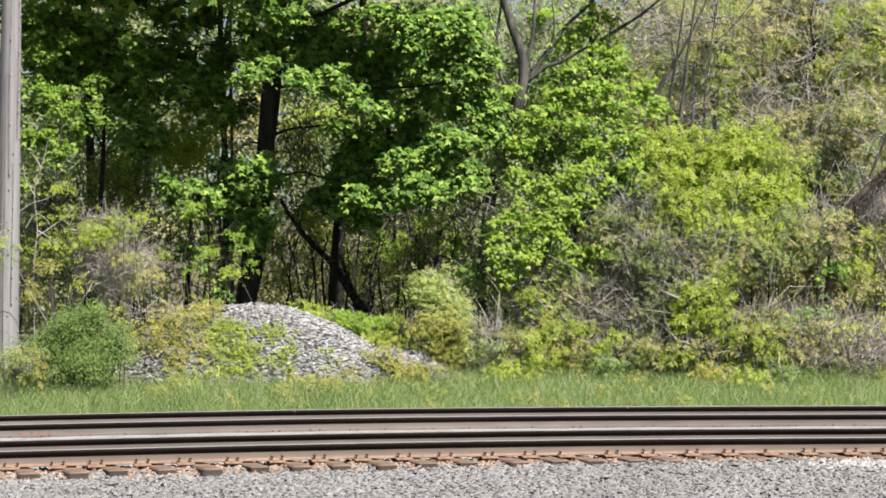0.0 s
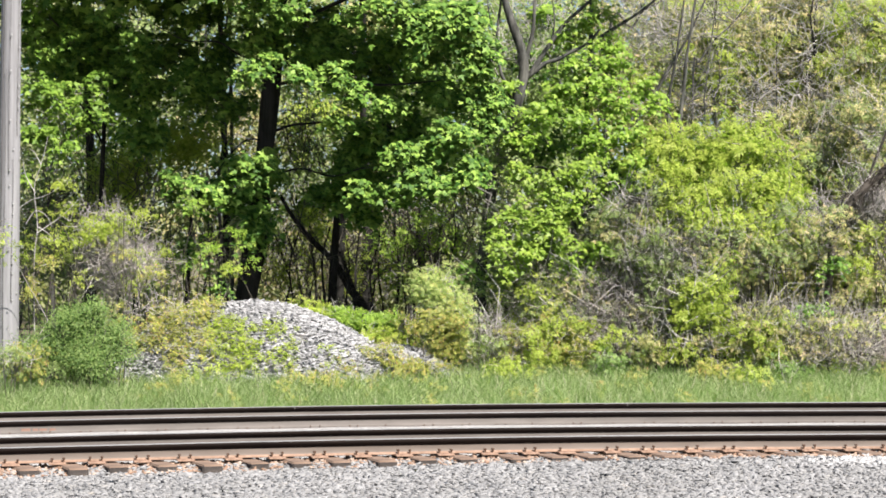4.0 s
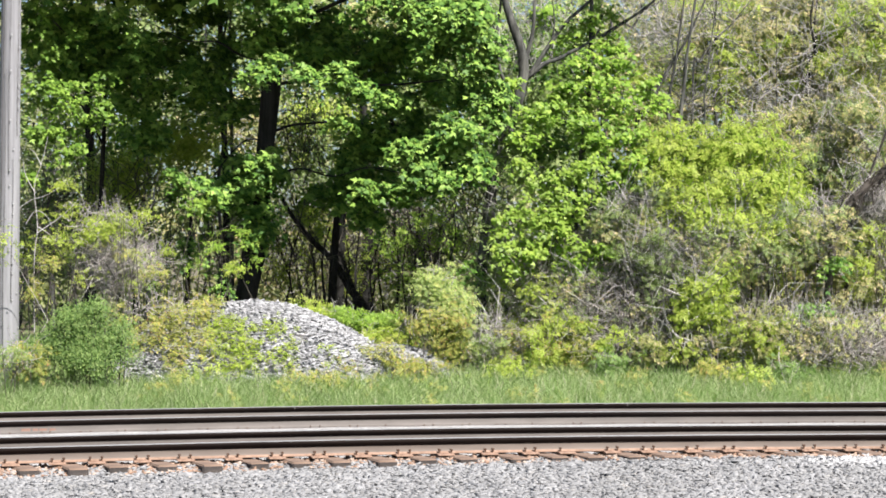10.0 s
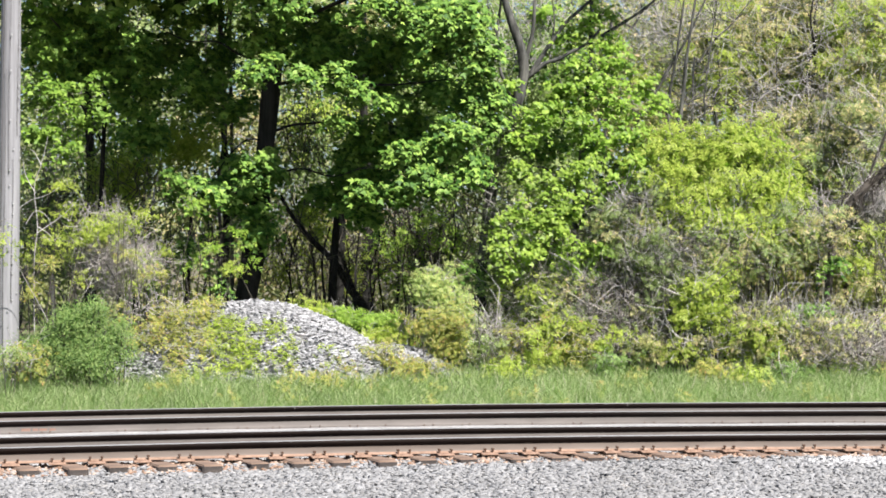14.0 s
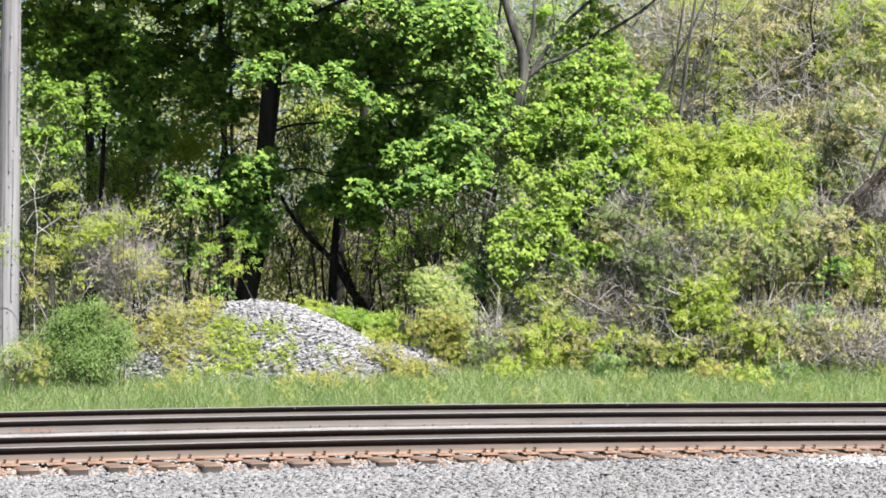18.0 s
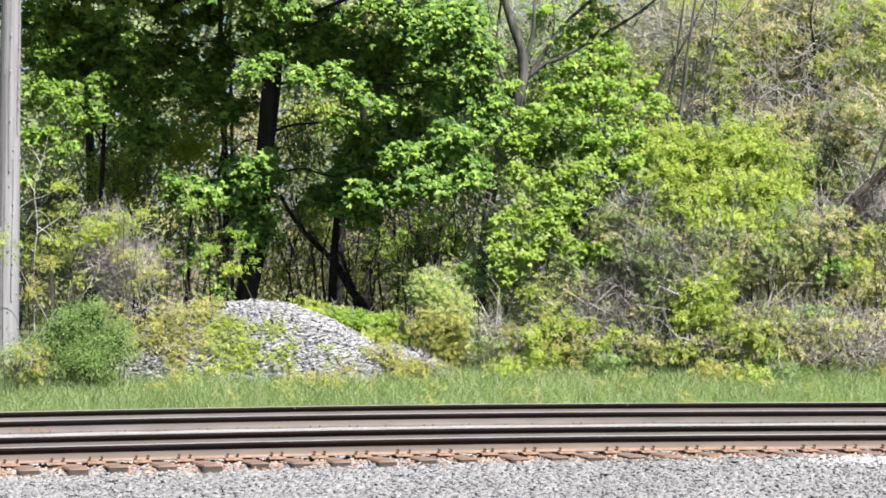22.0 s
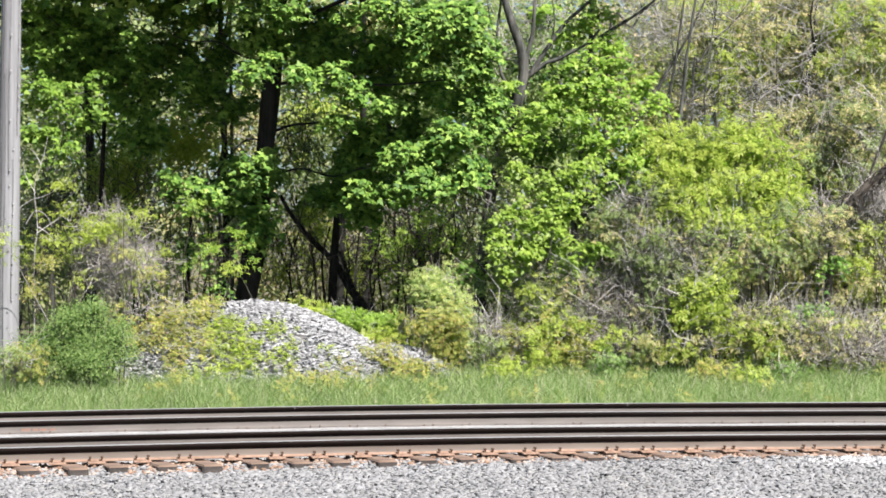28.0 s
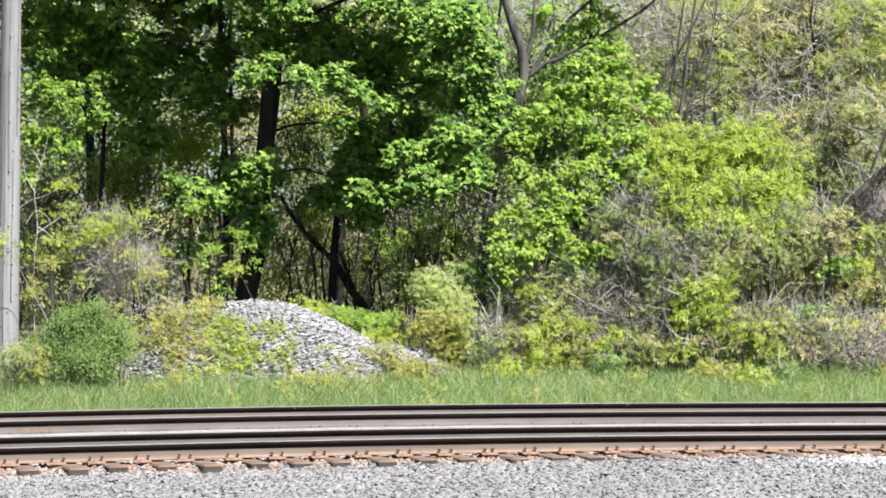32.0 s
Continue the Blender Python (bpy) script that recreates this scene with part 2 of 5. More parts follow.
def limb(points, r0, r1, sides=9, wobble=0.04):
    """A tapered, slightly uneven branch along points."""
    pts = [Vector(p) for p in points]
    fine = []
    for i in range(len(pts) - 1):
        p0, p1, p2, p3 = pts[max(i - 1, 0)], pts[i], pts[i + 1], pts[min(i + 2, len(pts) - 1)]
        for k in range(5):
            t = k / 5
            fine.append(0.5 * (2 * p1 + (p2 - p0) * t + (2 * p0 - 5 * p1 + 4 * p2 - p3) * t * t + (3 * p1 - p0 - 3 * p2 + p3) * t ** 3))
    fine.append(pts[-1])
    v, f = [], []
    for i, c in enumerate(fine):
        d = (fine[min(i + 1, len(fine) - 1)] - fine[max(i - 1, 0)]).normalized()
        a = d.cross(Vector((0.3, 0.9, 0.2))).normalized()
        b = d.cross(a)
        r = r0 + (r1 - r0) * i / (len(fine) - 1)
        for k in range(sides):
            w = 2 * math.pi * k / sides
            q = c + (math.cos(w) * a + math.sin(w) * b) * r
            v.append(q + (math.cos(w) * a + math.sin(w) * b) * r * wobble * 6 * noise.noise(q * (0.9 / max(r0, 0.03) * 0.2)))
    for i in range(len(fine) - 1):
        for k in range(sides):
            f.append((i * sides + k, i * sides + (k + 1) % sides, (i + 1) * sides + (k + 1) % sides, (i + 1) * sides + k))
    return np.array([tuple(q) for q in v]), np.array(f)


def wood(name, points, r0, r1, mat, parent, base, label="", sides=9, wobble=0.04):
    v, f = limb(points, r0, r1, sides, wobble)
    return part(name, quick_mesh(name, v - np.array(base), f, mat, True), parent, label)


# ---- ground and tracks: concentric curves of 90 m radius ----
R = 90.0
TURN = radians(10.35)
AWAY = Vector((-math.sin(TURN), math.cos(TURN), 0))
ALONG = Vector((math.cos(TURN), math.sin(TURN), 0))
CENTRE = Vector((0, 23.0, 0)) - R * AWAY


def on_curve(s, o, z=0.0):
    """s metres along the track, o metres beyond its nearest rail."""
    a = s / R
    p = CENTRE + (R + o) * (math.cos(a) * AWAY + math.sin(a) * ALONG)
    return Vector((p.x, p.y, z))


def hump(s):
    return -0.05 * (1 - np.exp(-np.asarray(s) ** 2 / 50.0))


PROFILE = ((-400, 0.3), (-21, 0.05), (-9, -0.50), (-4.0, -0.50), (-2.6, -0.42), (-1.1, -0.315), (-0.68, -0.285), (-0.3, -0.225), (2.1, -0.21), (3.4, -0.14), (3.95, -0.108), (4.3, -0.14), (5.9, -0.16), (6.6, -0.17), (8.4, -0.55), (10.0, -0.30),
           (13.0, 0.02), (18.0, 0.25), (30.0, 0.5), (80.0, 1.6), (500.0, 14.0), (3000.0, 20.0))


def ground_height(x, y):
    x, y = np.asarray(x, float), np.asarray(y, float)
    dx, dy = x - CENTRE.x, y - CENTRE.y
    o = np.hypot(dx, dy) - R
    s = np.arctan2(dx * ALONG.x + dy * ALONG.y, dx * AWAY.x + dy * AWAY.y) * R
    z = np.interp(o, [p[0] for p in PROFILE], [p[1] for p in PROFILE])
    near = np.clip((12 - np.abs(o - 2)) / 8, 0, 1) * np.clip((60 - np.abs(s)) / 30, 0, 1)
    z = z + np.clip(0.009 * (s + 1.2), -0.015, 0.045) * np.clip((o + 2.2) / 1.2, 0, 1) * np.clip((-0.35 - o) / 0.2, 0, 1)
    return z + hump(s) * near + 0.05 * np.sin(x * 0.9 + 1) * np.sin(y * 0.7) * np.clip((o - 8) / 3, 0, 1)


def build_ground():
    xs = np.concatenate([np.array([-3000, -1200, -500, -200, -100, -60]), np.arange(-40, 40.1, 0.5), np.array([60, 100, 200, 500, 1200, 3000])])
    ys = np.concatenate([np.array([-3000, -1000, -300, -100, -40, -15]), np.arange(-5, 17, 1.0), np.arange(17, 60, 0.35), np.array([62, 70, 80, 95, 130, 200, 350, 700, 1500, 3000])])
    gx, gy = np.meshgrid(xs, ys)
    dist = np.hypot(gx - CENTRE.x, gy - CENTRE.y) - R
    gz = ground_height(gx, gy)
    v = np.stack([gx, gy, gz], -1).reshape(-1, 3)
    w = len(xs)
    f = np.array([(j * w + i, j * w + i + 1, (j + 1) * w + i + 1, (j + 1) * w + i) for j in range(len(ys) - 1) for i in range(w - 1)])
    me = quick_mesh("ground", v, f, [SOIL, GRAVEL], True)
    mid = dist.ravel()[f].mean(axis=1)
    me.polygons.foreach_set("material_index", ((mid > -12) & (mid < 7.6)).astype("i"))
    tagged(new("ground", me), "brown soil with a raised bed of grey gravel", "ground", kind="structure")


build_ground()

ROCK = np.array([(-1, -1, -1), (1, -1, -1), (1, 1, -1), (-1, 1, -1), (-1, -1, 1), (1, -1, 1), (1, 1, 1), (-1, 1, 1)], float) * 0.5
ROCKF = np.array([(4, 5, 6, 7), (0, 1, 5, 4), (1, 2, 6, 5), (2, 3, 7, 6), (3, 0, 4, 7)])


def rocks(points, size, long=1.5, flat=0.6, level=3.2):
    """Crushed stones: skewed, chipped blocks at points."""
    n = len(points)
    t = ROCK[None] * rng.uniform(0.55, 1.25, (n, 8, 1)) + rng.normal(size=(n, 8, 3)) * 0.1
    t = t * np.array([1, 1, flat])
    t[:, :, 0] *= rng.uniform(1, long, (n, 1))
    q = unit(rng.normal(size=(n, 3)) + np.array([0, 0, level]))
    a = unit(np.cross(q, rng.normal(size=(n, 3))))
    b = np.cross(q, a)
    s = size * rng.uniform(0.55, 1.4, (n, 1, 1))
    v = points[:, None] + s * (t[:, :, :1] * a[:, None] + t[:, :, 1:2] * b[:, None] + t[:, :, 2:] * q[:, None])
    f = ROCKF[None] + (np.arange(n) * 8)[:, None, None]
    return v.reshape(-1, 3), f.reshape(-1, 4)


def stone_meshes(mat, size, long, flat, count=6):
    """A few single stones to lay out one by one."""
    out = []
    for k in range(count):
        v, f = rocks(np.zeros((1, 3)), size, long, flat)
        out.append(quick_mesh("stone", v, f, mat))
    return out


def curve_array(s, o):
    a = s / R
    x = CENTRE.x + (R + o) * (np.cos(a) * AWAY.x + np.sin(a) * ALONG.x)
    y = CENTRE.y + (R + o) * (np.cos(a) * AWAY.y + np.sin(a) * ALONG.y)
    return x, y


def build_ballast():
    s = rng.uniform(-6.4, 6.8, 44000)
    o = rng.uniform(-3.6, -0.3, 44000)
    x, y = curve_array(s, o)
    z = ground_height(x, y) + rng.uniform(-0.009, 0.012, len(s))
    v, f = rocks(np.stack([x, y, z], 1), 0.036, 2.6, 0.34, 5.0)
    bed = tagged(new("ballast_stones", quick_mesh("ballast_stones", v, f, BALLAST)), "loose bed of angular grey crushed stone beside the track", "ballast", kind="stuff")
    singles = stone_meshes(BALLAST, 0.05, 1.9, 0.45)
    for k in range(280):
        a, b = curve_array(random.uniform(-5.6, 5.6), random.uniform(-3.9, -0.8))
        stone = part("stone", singles[k % 6], bed, at=(float(a), float(b), float(ground_height(a, b)) + 0.018))
        stone.rotation_euler = (random.uniform(-0.4, 0.4), random.uniform(-0.4, 0.4), random.uniform(0, 6.28))
    s = rng.uniform(-7.5, 7.8, 5200)
    o = rng.uniform(-0.58, 0.2, 5200)
    x, y = curve_array(s, o)
    z = ground_height(x, y) + rng.uniform(-0.012, 0.018, len(s))
    v, f = rocks(np.stack([x, y, z], 1), 0.034)
    tagged(new("rusty_ballast", quick_mesh("rusty_ballast", v, f, RUSTSTONE)), "rust-stained crushed stone along the rail's foot", "ballast", kind="stuff")
    s = 5.15 + rng.normal(size=700) * 0.42
    o = -0.85 + rng.normal(size=700) * 0.14
    x, y = curve_array(s, o)
    v, f = rocks(np.stack([x, y, ground_height(x, y) + rng.uniform(0.0, 0.02, len(s))], 1), 0.04, 1.8, 0.5)
    tagged(new("pale_ballast", quick_mesh("pale_ballast", v, f, PALESTONE)), "patch of chalky white stone on grey ballast", "ballast", kind="stuff")
    s = rng.uniform(-8, 8, 9000)
    o = rng.uniform(0.35, 7.6, 9000)
    keep = (o < 3.1) | (o > 5.8)
    s, o = s[keep], o[keep]
    x, y = curve_array(s, o)
    z = ground_height(x, y) + rng.uniform(-0.015, 0.01, len(s))
    v, f = rocks(np.stack([x, y, z], 1), 0.055)
    tagged(new("ballast_stones", quick_mesh("ballast_stones", v, f, BALLAST)), "grey crushed stone between the rails of two tracks", "ballast", kind="stuff")


build_ballast()

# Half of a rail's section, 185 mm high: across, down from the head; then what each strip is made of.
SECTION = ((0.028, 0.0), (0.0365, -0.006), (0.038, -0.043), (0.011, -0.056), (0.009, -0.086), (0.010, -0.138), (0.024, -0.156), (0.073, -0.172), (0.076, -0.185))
# The dark strips run onto the upper web, painting the head's shadow there.
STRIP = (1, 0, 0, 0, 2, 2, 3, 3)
TIE_STEP = 0.507


def build_rail(parent, o, z, foot, web):
    ss = np.arange(-42, 42.01, 0.3)
    ring = [(x, h) for x, h in SECTION] + [(-x, h) for x, h in reversed(SECTION)]
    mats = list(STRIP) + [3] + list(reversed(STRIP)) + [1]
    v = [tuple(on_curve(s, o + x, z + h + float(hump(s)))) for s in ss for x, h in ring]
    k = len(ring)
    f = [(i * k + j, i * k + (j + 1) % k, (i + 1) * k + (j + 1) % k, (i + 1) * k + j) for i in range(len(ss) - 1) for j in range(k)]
    me = quick_mesh("rail", v, f, [HEAD_AND_SHADOW, RAILTOP, web, foot])
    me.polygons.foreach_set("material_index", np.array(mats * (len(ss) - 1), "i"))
    return part("rail", me, parent, "rail with dark head and painted shadow over a dusty tan web" + (" and rusty foot" if foot is RUST else ""))


def block(x, y, z, bevel=0.0):
    """A box of these sizes centred on the origin, with worn edges."""
    bm = bmesh.new()
    bmesh.ops.create_cube(bm, size=1)
    bmesh.ops.scale(bm, vec=(x, y, z), verts=bm.verts)
    if bevel:
        bmesh.ops.bevel(bm, geom=bm.edges[:], offset=bevel, segments=1, affect="EDGES")
    return bm


def bm_mesh(name, bm, mat):
    me = bpy.data.meshes.new(name)
    bm.to_mesh(me)
    bm.free()
    me.materials.append(mat)
    return me


def spike_mesh(size):
    bm = block(0.016, 0.016, 0.05)
    bmesh.ops.translate(bm, vec=(0, 0, 0.01), verts=bm.verts)
    h = bmesh.ops.create_cube(bm, size=1)["verts"]
    bmesh.ops.scale(bm, vec=(0.03, 0.042, 0.02), verts=h)
    bmesh.ops.translate(bm, vec=(0, 0.008, 0.04), verts=h)
    bmesh.ops.bevel(bm, geom=[e for e in bm.edges], offset=0.003, segments=1, affect="EDGES")
    bmesh.ops.scale(bm, vec=(size, size, size), verts=bm.verts)
    return bm_mesh("spike", bm, DARKRUST)


def plate_mesh(mat):
    bm = block(0.20, 0.36, 0.018, 0.004)
    for y in (-0.09, 0.09):
        r = bmesh.ops.create_cube(bm, size=1)["verts"]
        bmesh.ops.scale(bm, vec=(0.2, 0.02, 0.012), verts=r)
        bmesh.ops.translate(bm, vec=(0, y, 0.013), verts=r)
    return bm_mesh("tie_plate", bm, mat)


def build_track(first, z_near, z_far, label):
    track = thing("railway_track", (0, 0, 0), label, "railway track", "tracks of the line")
    a = build_rail(track, first, z_near, RUST if first == 0 else RAILFOOT, BROWNWEB if first == 0 else RAILWEB)
    b = build_rail(track, first + 1.51, z_far, RAILFOOT, RAILWEB)
    tie = [bm_mesh("tie", block(0.225, 2.66, 0.18, 0.012), TIE)]
    for k in range(2):
        bm = block(0.225 + 0.02 * k, 2.66, 0.18, 0.02)
        for w in bm.verts:
            w.co += Vector((noise.noise(w.co * 5 + Vector((k * 9, 0, 0))) * 0.02, noise.noise(w.co * 3) * 0.06, 0))
        tie.append(bm_mesh("tie", bm, TIE))
    for me in tie:
        me.materials.append(TIETOP)
        for face in me.polygons:
            face.material_index = int(face.normal.z > 0.5)
    plate, spike = plate_mesh(RUST if first == 0 else RAILWEB), spike_mesh(1.0 if first == 0 else 0.55)
    skew = 9.0 if first == 0 else 0.0
    rise = math.degrees(math.atan2(z_far - z_near, 1.51))
    for k in range(-70, 71):
        s = k * TIE_STEP + random.uniform(-0.035, 0.035)
        turn = math.degrees(-s / R) + 10.35 + random.uniform(-1.6, 1.6)
        zt = (z_near + z_far) / 2 - 0.185 - 0.018 - 0.09 + float(hump(s))
        t = part("tie", random.choice(tie), track)
        t.matrix_basis = Matrix.Translation(on_curve(s, first + 0.755 + random.uniform(-0.05, 0.05), zt)) @ pose(0, 0, 0, 0, 0, turn + skew + random.uniform(-2, 2)) @ pose(0, 0, 0, rise)
        if abs(s) < 8.5:
            inv = t.matrix_basis.inverted()
            for o, z in ((first, z_near), (first + 1.51, z_far)):
                p = part("tie_plate", plate, t)
                m = Matrix.Translation(on_curve(s, o, z - 0.185 - 0.009 + float(hump(s)))) @ pose(0, 0, 0, rise, 0, turn)
                p.matrix_basis = inv @ m
                for dx, dy, flip in ((-0.06, -0.083, 0), (0.06, 0.083, 180), (0.06, -0.083, 0)):
                    if dx > 0 and dy < 0 and random.random() < 0.12:
                        continue
                    q = part("spike", spike, t)
                    q.matrix_basis = inv @ m @ pose(dx + random.uniform(-0.015, 0.015), dy, 0.012 + random.uniform(0, 0.012), 0, 0, flip + random.uniform(-8, 8))
    return a, b


near_rails = build_track(0.0, 0.02, 0.031, "curved railway track on dark ties, rusty plates and grey ballast")
far_rails = build_track(4.12, 0.059, 0.093, "second curved railway track behind the first, slightly banked")


def rail_mark(rail, s, o, z):
    bm = block(0.01, 0.004, 0.034)
    ob = part("joint_mark", bm_mesh("joint_mark", bm, PAINT), rail, "pale joint line across the rail head")
    ob.matrix_basis = Matrix.Translation(on_curve(s, o - 0.0365, z - 0.02 + float(hump(s)))) @ pose(0, 0, 0, 0, 0, 10.35 - math.degrees(s / R))


rail_mark(far_rails[1], -1.13, 5.63, 0.093)
rail_mark(far_rails[1], 3.62, 5.63, 0.093)


ORANGE = plain_material("faded_orange_paint", (0.22, 0.125, 0.095), (0.27, 0.165, 0.13), 30, 0.8, bump=0)
for k, (s, w, h, z) in enumerate(((-4.80, 0.12, 0.055, -0.075), (-4.68, 0.07, 0.06, -0.08), (-4.58, 0.10, 0.045, -0.075), (-4.46, 0.08, 0.055, -0.082))):
    ob = part("paint_mark", bm_mesh("paint_mark", block(w, 0.003, h), ORANGE), far_rails[0], "faded orange paint mark")
    ob.matrix_basis = Matrix.Translation(on_curve(s, 4.12 - 0.0125, z + float(hump(s)))) @ pose(0, 0, 0, 0, 0, 10.35 - math.degrees(s / R))

# ---- utility pole ----
def build_pole():
    base = np.array((-7.89, 34.6, 0.0))
    pole = thing("utility_pole", tuple(base), "weathered grey wooden utility pole with a ground wire and staples", "utility pole")
    v, f = limb([(0, 0, -0.8), (0.04, 0, 3), (0.09, 0, 7), (0.15, 0, 12)], 0.245, 0.14, 28, 0.012)
    part("post", quick_mesh("post", v, f, POLEWOOD, True), pole)
    for a, z0, z1 in ((-1.62, 0.2, 5.8), (-1.0, 1.6, 4.2), (-1.35, 3.9, 7.5), (-0.65, 4.6, 7.4)):
        n = 14
        zs = np.linspace(z0, z1, n)
        r = 0.245 - (zs + 0.8) / 12.8 * 0.045 + 0.0005
        aa = a + 0.03 * np.sin(zs * 2.1)
        pts = [(0.012 * zs[i] + math.cos(aa[i]) * r[i], math.sin(aa[i]) * r[i], zs[i]) for i in range(n)]
        v, f = limb(pts, 0.0045, 0.0025, 5, 0)
        part("crack", quick_mesh("crack", v, f, CRACK, True), pole, "dark drying crack")
    w = [(0.012 * z + math.cos(-1.9) * 0.242 * (1 - z * 0.019), math.sin(-1.9) * 0.242 * (1 - z * 0.019) - 0.004, z) for z in (0, 2, 4, 6, 8, 10)]
    v, f = limb(w, 0.005, 0.005, 6, 0)
    part("ground_wire", quick_mesh("ground_wire", v, f, CRACK, True), pole)
    nail = bm_mesh("staple", block(0.024, 0.016, 0.03, 0.004), STEEL)
    for k in range(34):
        z = 0.7 + k * 0.23 + random.uniform(-0.08, 0.08)
        a = random.choice((-1.6, -1.25, -0.95, -0.5, -0.3))
        r = 0.245 - (z + 0.8) / 12.8 * 0.045 + 0.003
        part("staple", nail, pole, at=(0.012 * z + math.cos(a) * r, math.sin(a) * r, z))


build_pole()

# ---- trees ----
SWAYING = []


def foliage(tree, base, centre, radii, sprays, each, spread, size, mat, shape=SMALL, name="foliage", sway=1.0, twigs=0, twig_mat=None, up=0.7, flat=0.4, shell=0.3, outward=0.5, label=""):
    """One bough of leaves, hung from a point in the tree; it may stir in the wind."""
    if shape is SMALL and centre[1] < 44:
        shape, size, each = PINNATE, size * 2.7, int(each * 0.55)
    elif shape is SMALL:
        size, each = size * 1.25, int(each * 0.68)
    p, way = clumped(radii, int(sprays * (1.5 if shape is LOBED else 3.0)), each, spread, flat, shell)
    v, f = leaves(p, size * (1.22 if shape is LOBED else 1.0), shape, up, way * outward)
    ob = part(name, quick_mesh(name, v, f, mat), tree, label, tuple(np.array(centre) - np.array(base)), "stuff")
    if twigs:
        tv, tf = stems(np.array(radii) * 0.9, twigs, max(radii) * 0.5, 0.007, 0.3)
        part("brushwood", quick_mesh("brushwood", tv, tf, twig_mat or TWIG), ob, kind="stuff")
    if sway:
        SWAYING.append((ob, sway))
    return ob


def tiers(tree, base, centre, radii, size, mat, name="bough", sway=1.0, density=8.0, flat=0.22, each=30, twigs=4):
    """One bough of broad leaves in flat drooping layers, with gaps of shade between them."""
    rx, ry, rz = radii
    n = max(2, int(density * 3.14 * (rx + 0.12) * (rz + 0.12)))
    c = ball(n, 0.35) * np.array(radii)
    lean = np.array([0.22, -0.42, 0.0]) * rng.uniform(0.2, 1.4, (n, 1)) + rng.normal(size=(n, 3)) * np.array([0.3, 0.25, 0.0])
    wide = rng.uniform(0.16, 0.30, (n, 1))
    a = rng.uniform(0, 6.283, n * each)
    r = np.sqrt(rng.uniform(0, 1, n * each)) * np.repeat(wide[:, 0], each) * (1 + 0.35 * np.sin(3 * a + np.repeat(rng.uniform(0, 6.28, n), each)))
    q = np.stack([np.cos(a) * r, np.sin(a) * r * 0.8, rng.normal(size=n * each) * flat * 0.16], 1)
    tilt = np.repeat(lean, each, axis=0)
    q[:, 2] += tilt[:, 0] * q[:, 0] + tilt[:, 1] * q[:, 1] - 3.0 * r * r
    way = tilt * np.array([1.0, 1.0, 0.0]) * -0.2 + np.stack([np.cos(a), np.sin(a), np.zeros(n * each)], 1) * (r / 0.3)[:, None] * 0.45
    v, f = leaves(np.repeat(c, each, axis=0) + q, size, LOBED, 0.75, way)
    ob = part(name, quick_mesh(name, v, f, mat), tree, "", tuple(np.array(centre) - np.array(base)), "stuff")
    if twigs:
        tv, tf = tubes(c * 0.2 + np.array([0, 0.25, -0.1]), c + np.array([0, 0, -0.02]), 0.011, 0.004, 0.1)
        part("brushwood", quick_mesh("brushwood", tv, tf, DARKTWIG), ob, kind="stuff")
    if sway:
        SWAYING.append((ob, sway))
    return ob


MAPLE_LIT = (
    ((0.19, 37.6, 7.08), (0.83, 0.60, 0.50)), ((0.68, 37.5, 6.45), (0.39, 0.41, 0.44)), ((-0.53, 37.7, 7.26), (0.67, 0.48, 0.29)),
    ((0.91, 37.6, 5.41), (0.31, 0.38, 0.44)), ((0.18, 37.3, 4.83), (0.49, 0.44, 0.38)), ((0.53, 37.4, 4.23), (0.29, 0.34, 0.39)),
    ((-0.32, 37.3, 4.04), (0.57, 0.43, 0.29)), ((-0.76, 37.4, 4.49), (0.35, 0.29, 0.22)), ((-1.03, 37.6, 7.44), (0.55, 0.38, 0.20)),
    ((-1.83, 37.6, 7.31), (0.29, 0.27, 0.24)), ((-2.31, 37.5, 6.05), (0.51, 0.38, 0.24)), ((-1.9, 37.5, 5.76), (0.44, 0.32, 0.20)),
    ((-2.76, 37.6, 6.11), (0.29, 0.25, 0.16)), ((-1.59, 37.5, 5.6), (0.18, 0.25, 0.20)), ((-3.73, 37.7, 6.1), (0.33, 0.29, 0.24)),
    ((-3.41, 37.8, 6.4), (0.27, 0.25, 0.16)), ((-3.64, 37.6, 7.4), (0.47, 0.33, 0.20)), ((-3.04, 37.7, 7.41), (0.38, 0.27, 0.16)),
    ((-4.84, 38.6, 3.75), (0.48, 0.43, 0.39)), ((-5.43, 38.7, 4.02), (0.18, 0.25, 0.25)), ((-6.02, 37.9, 6.89), (0.33, 0.25, 0.16)),
    ((-6.61, 37.9, 7.3), (0.27, 0.25, 0.22)), ((0.35, 37.9, 5.72), (0.33, 0.26, 0.18)), ((-0.15, 37.6, 6.63), (0.44, 0.38, 0.31)),
    ((-1.04, 37.9, 5.55), (0.33, 0.25, 0.16)),
    ((-2.09, 38.6, 5.23), (0.39, 0.27, 0.16)), ((-1.63, 38.4, 3.9), (0.20, 0.25, 0.18)),)
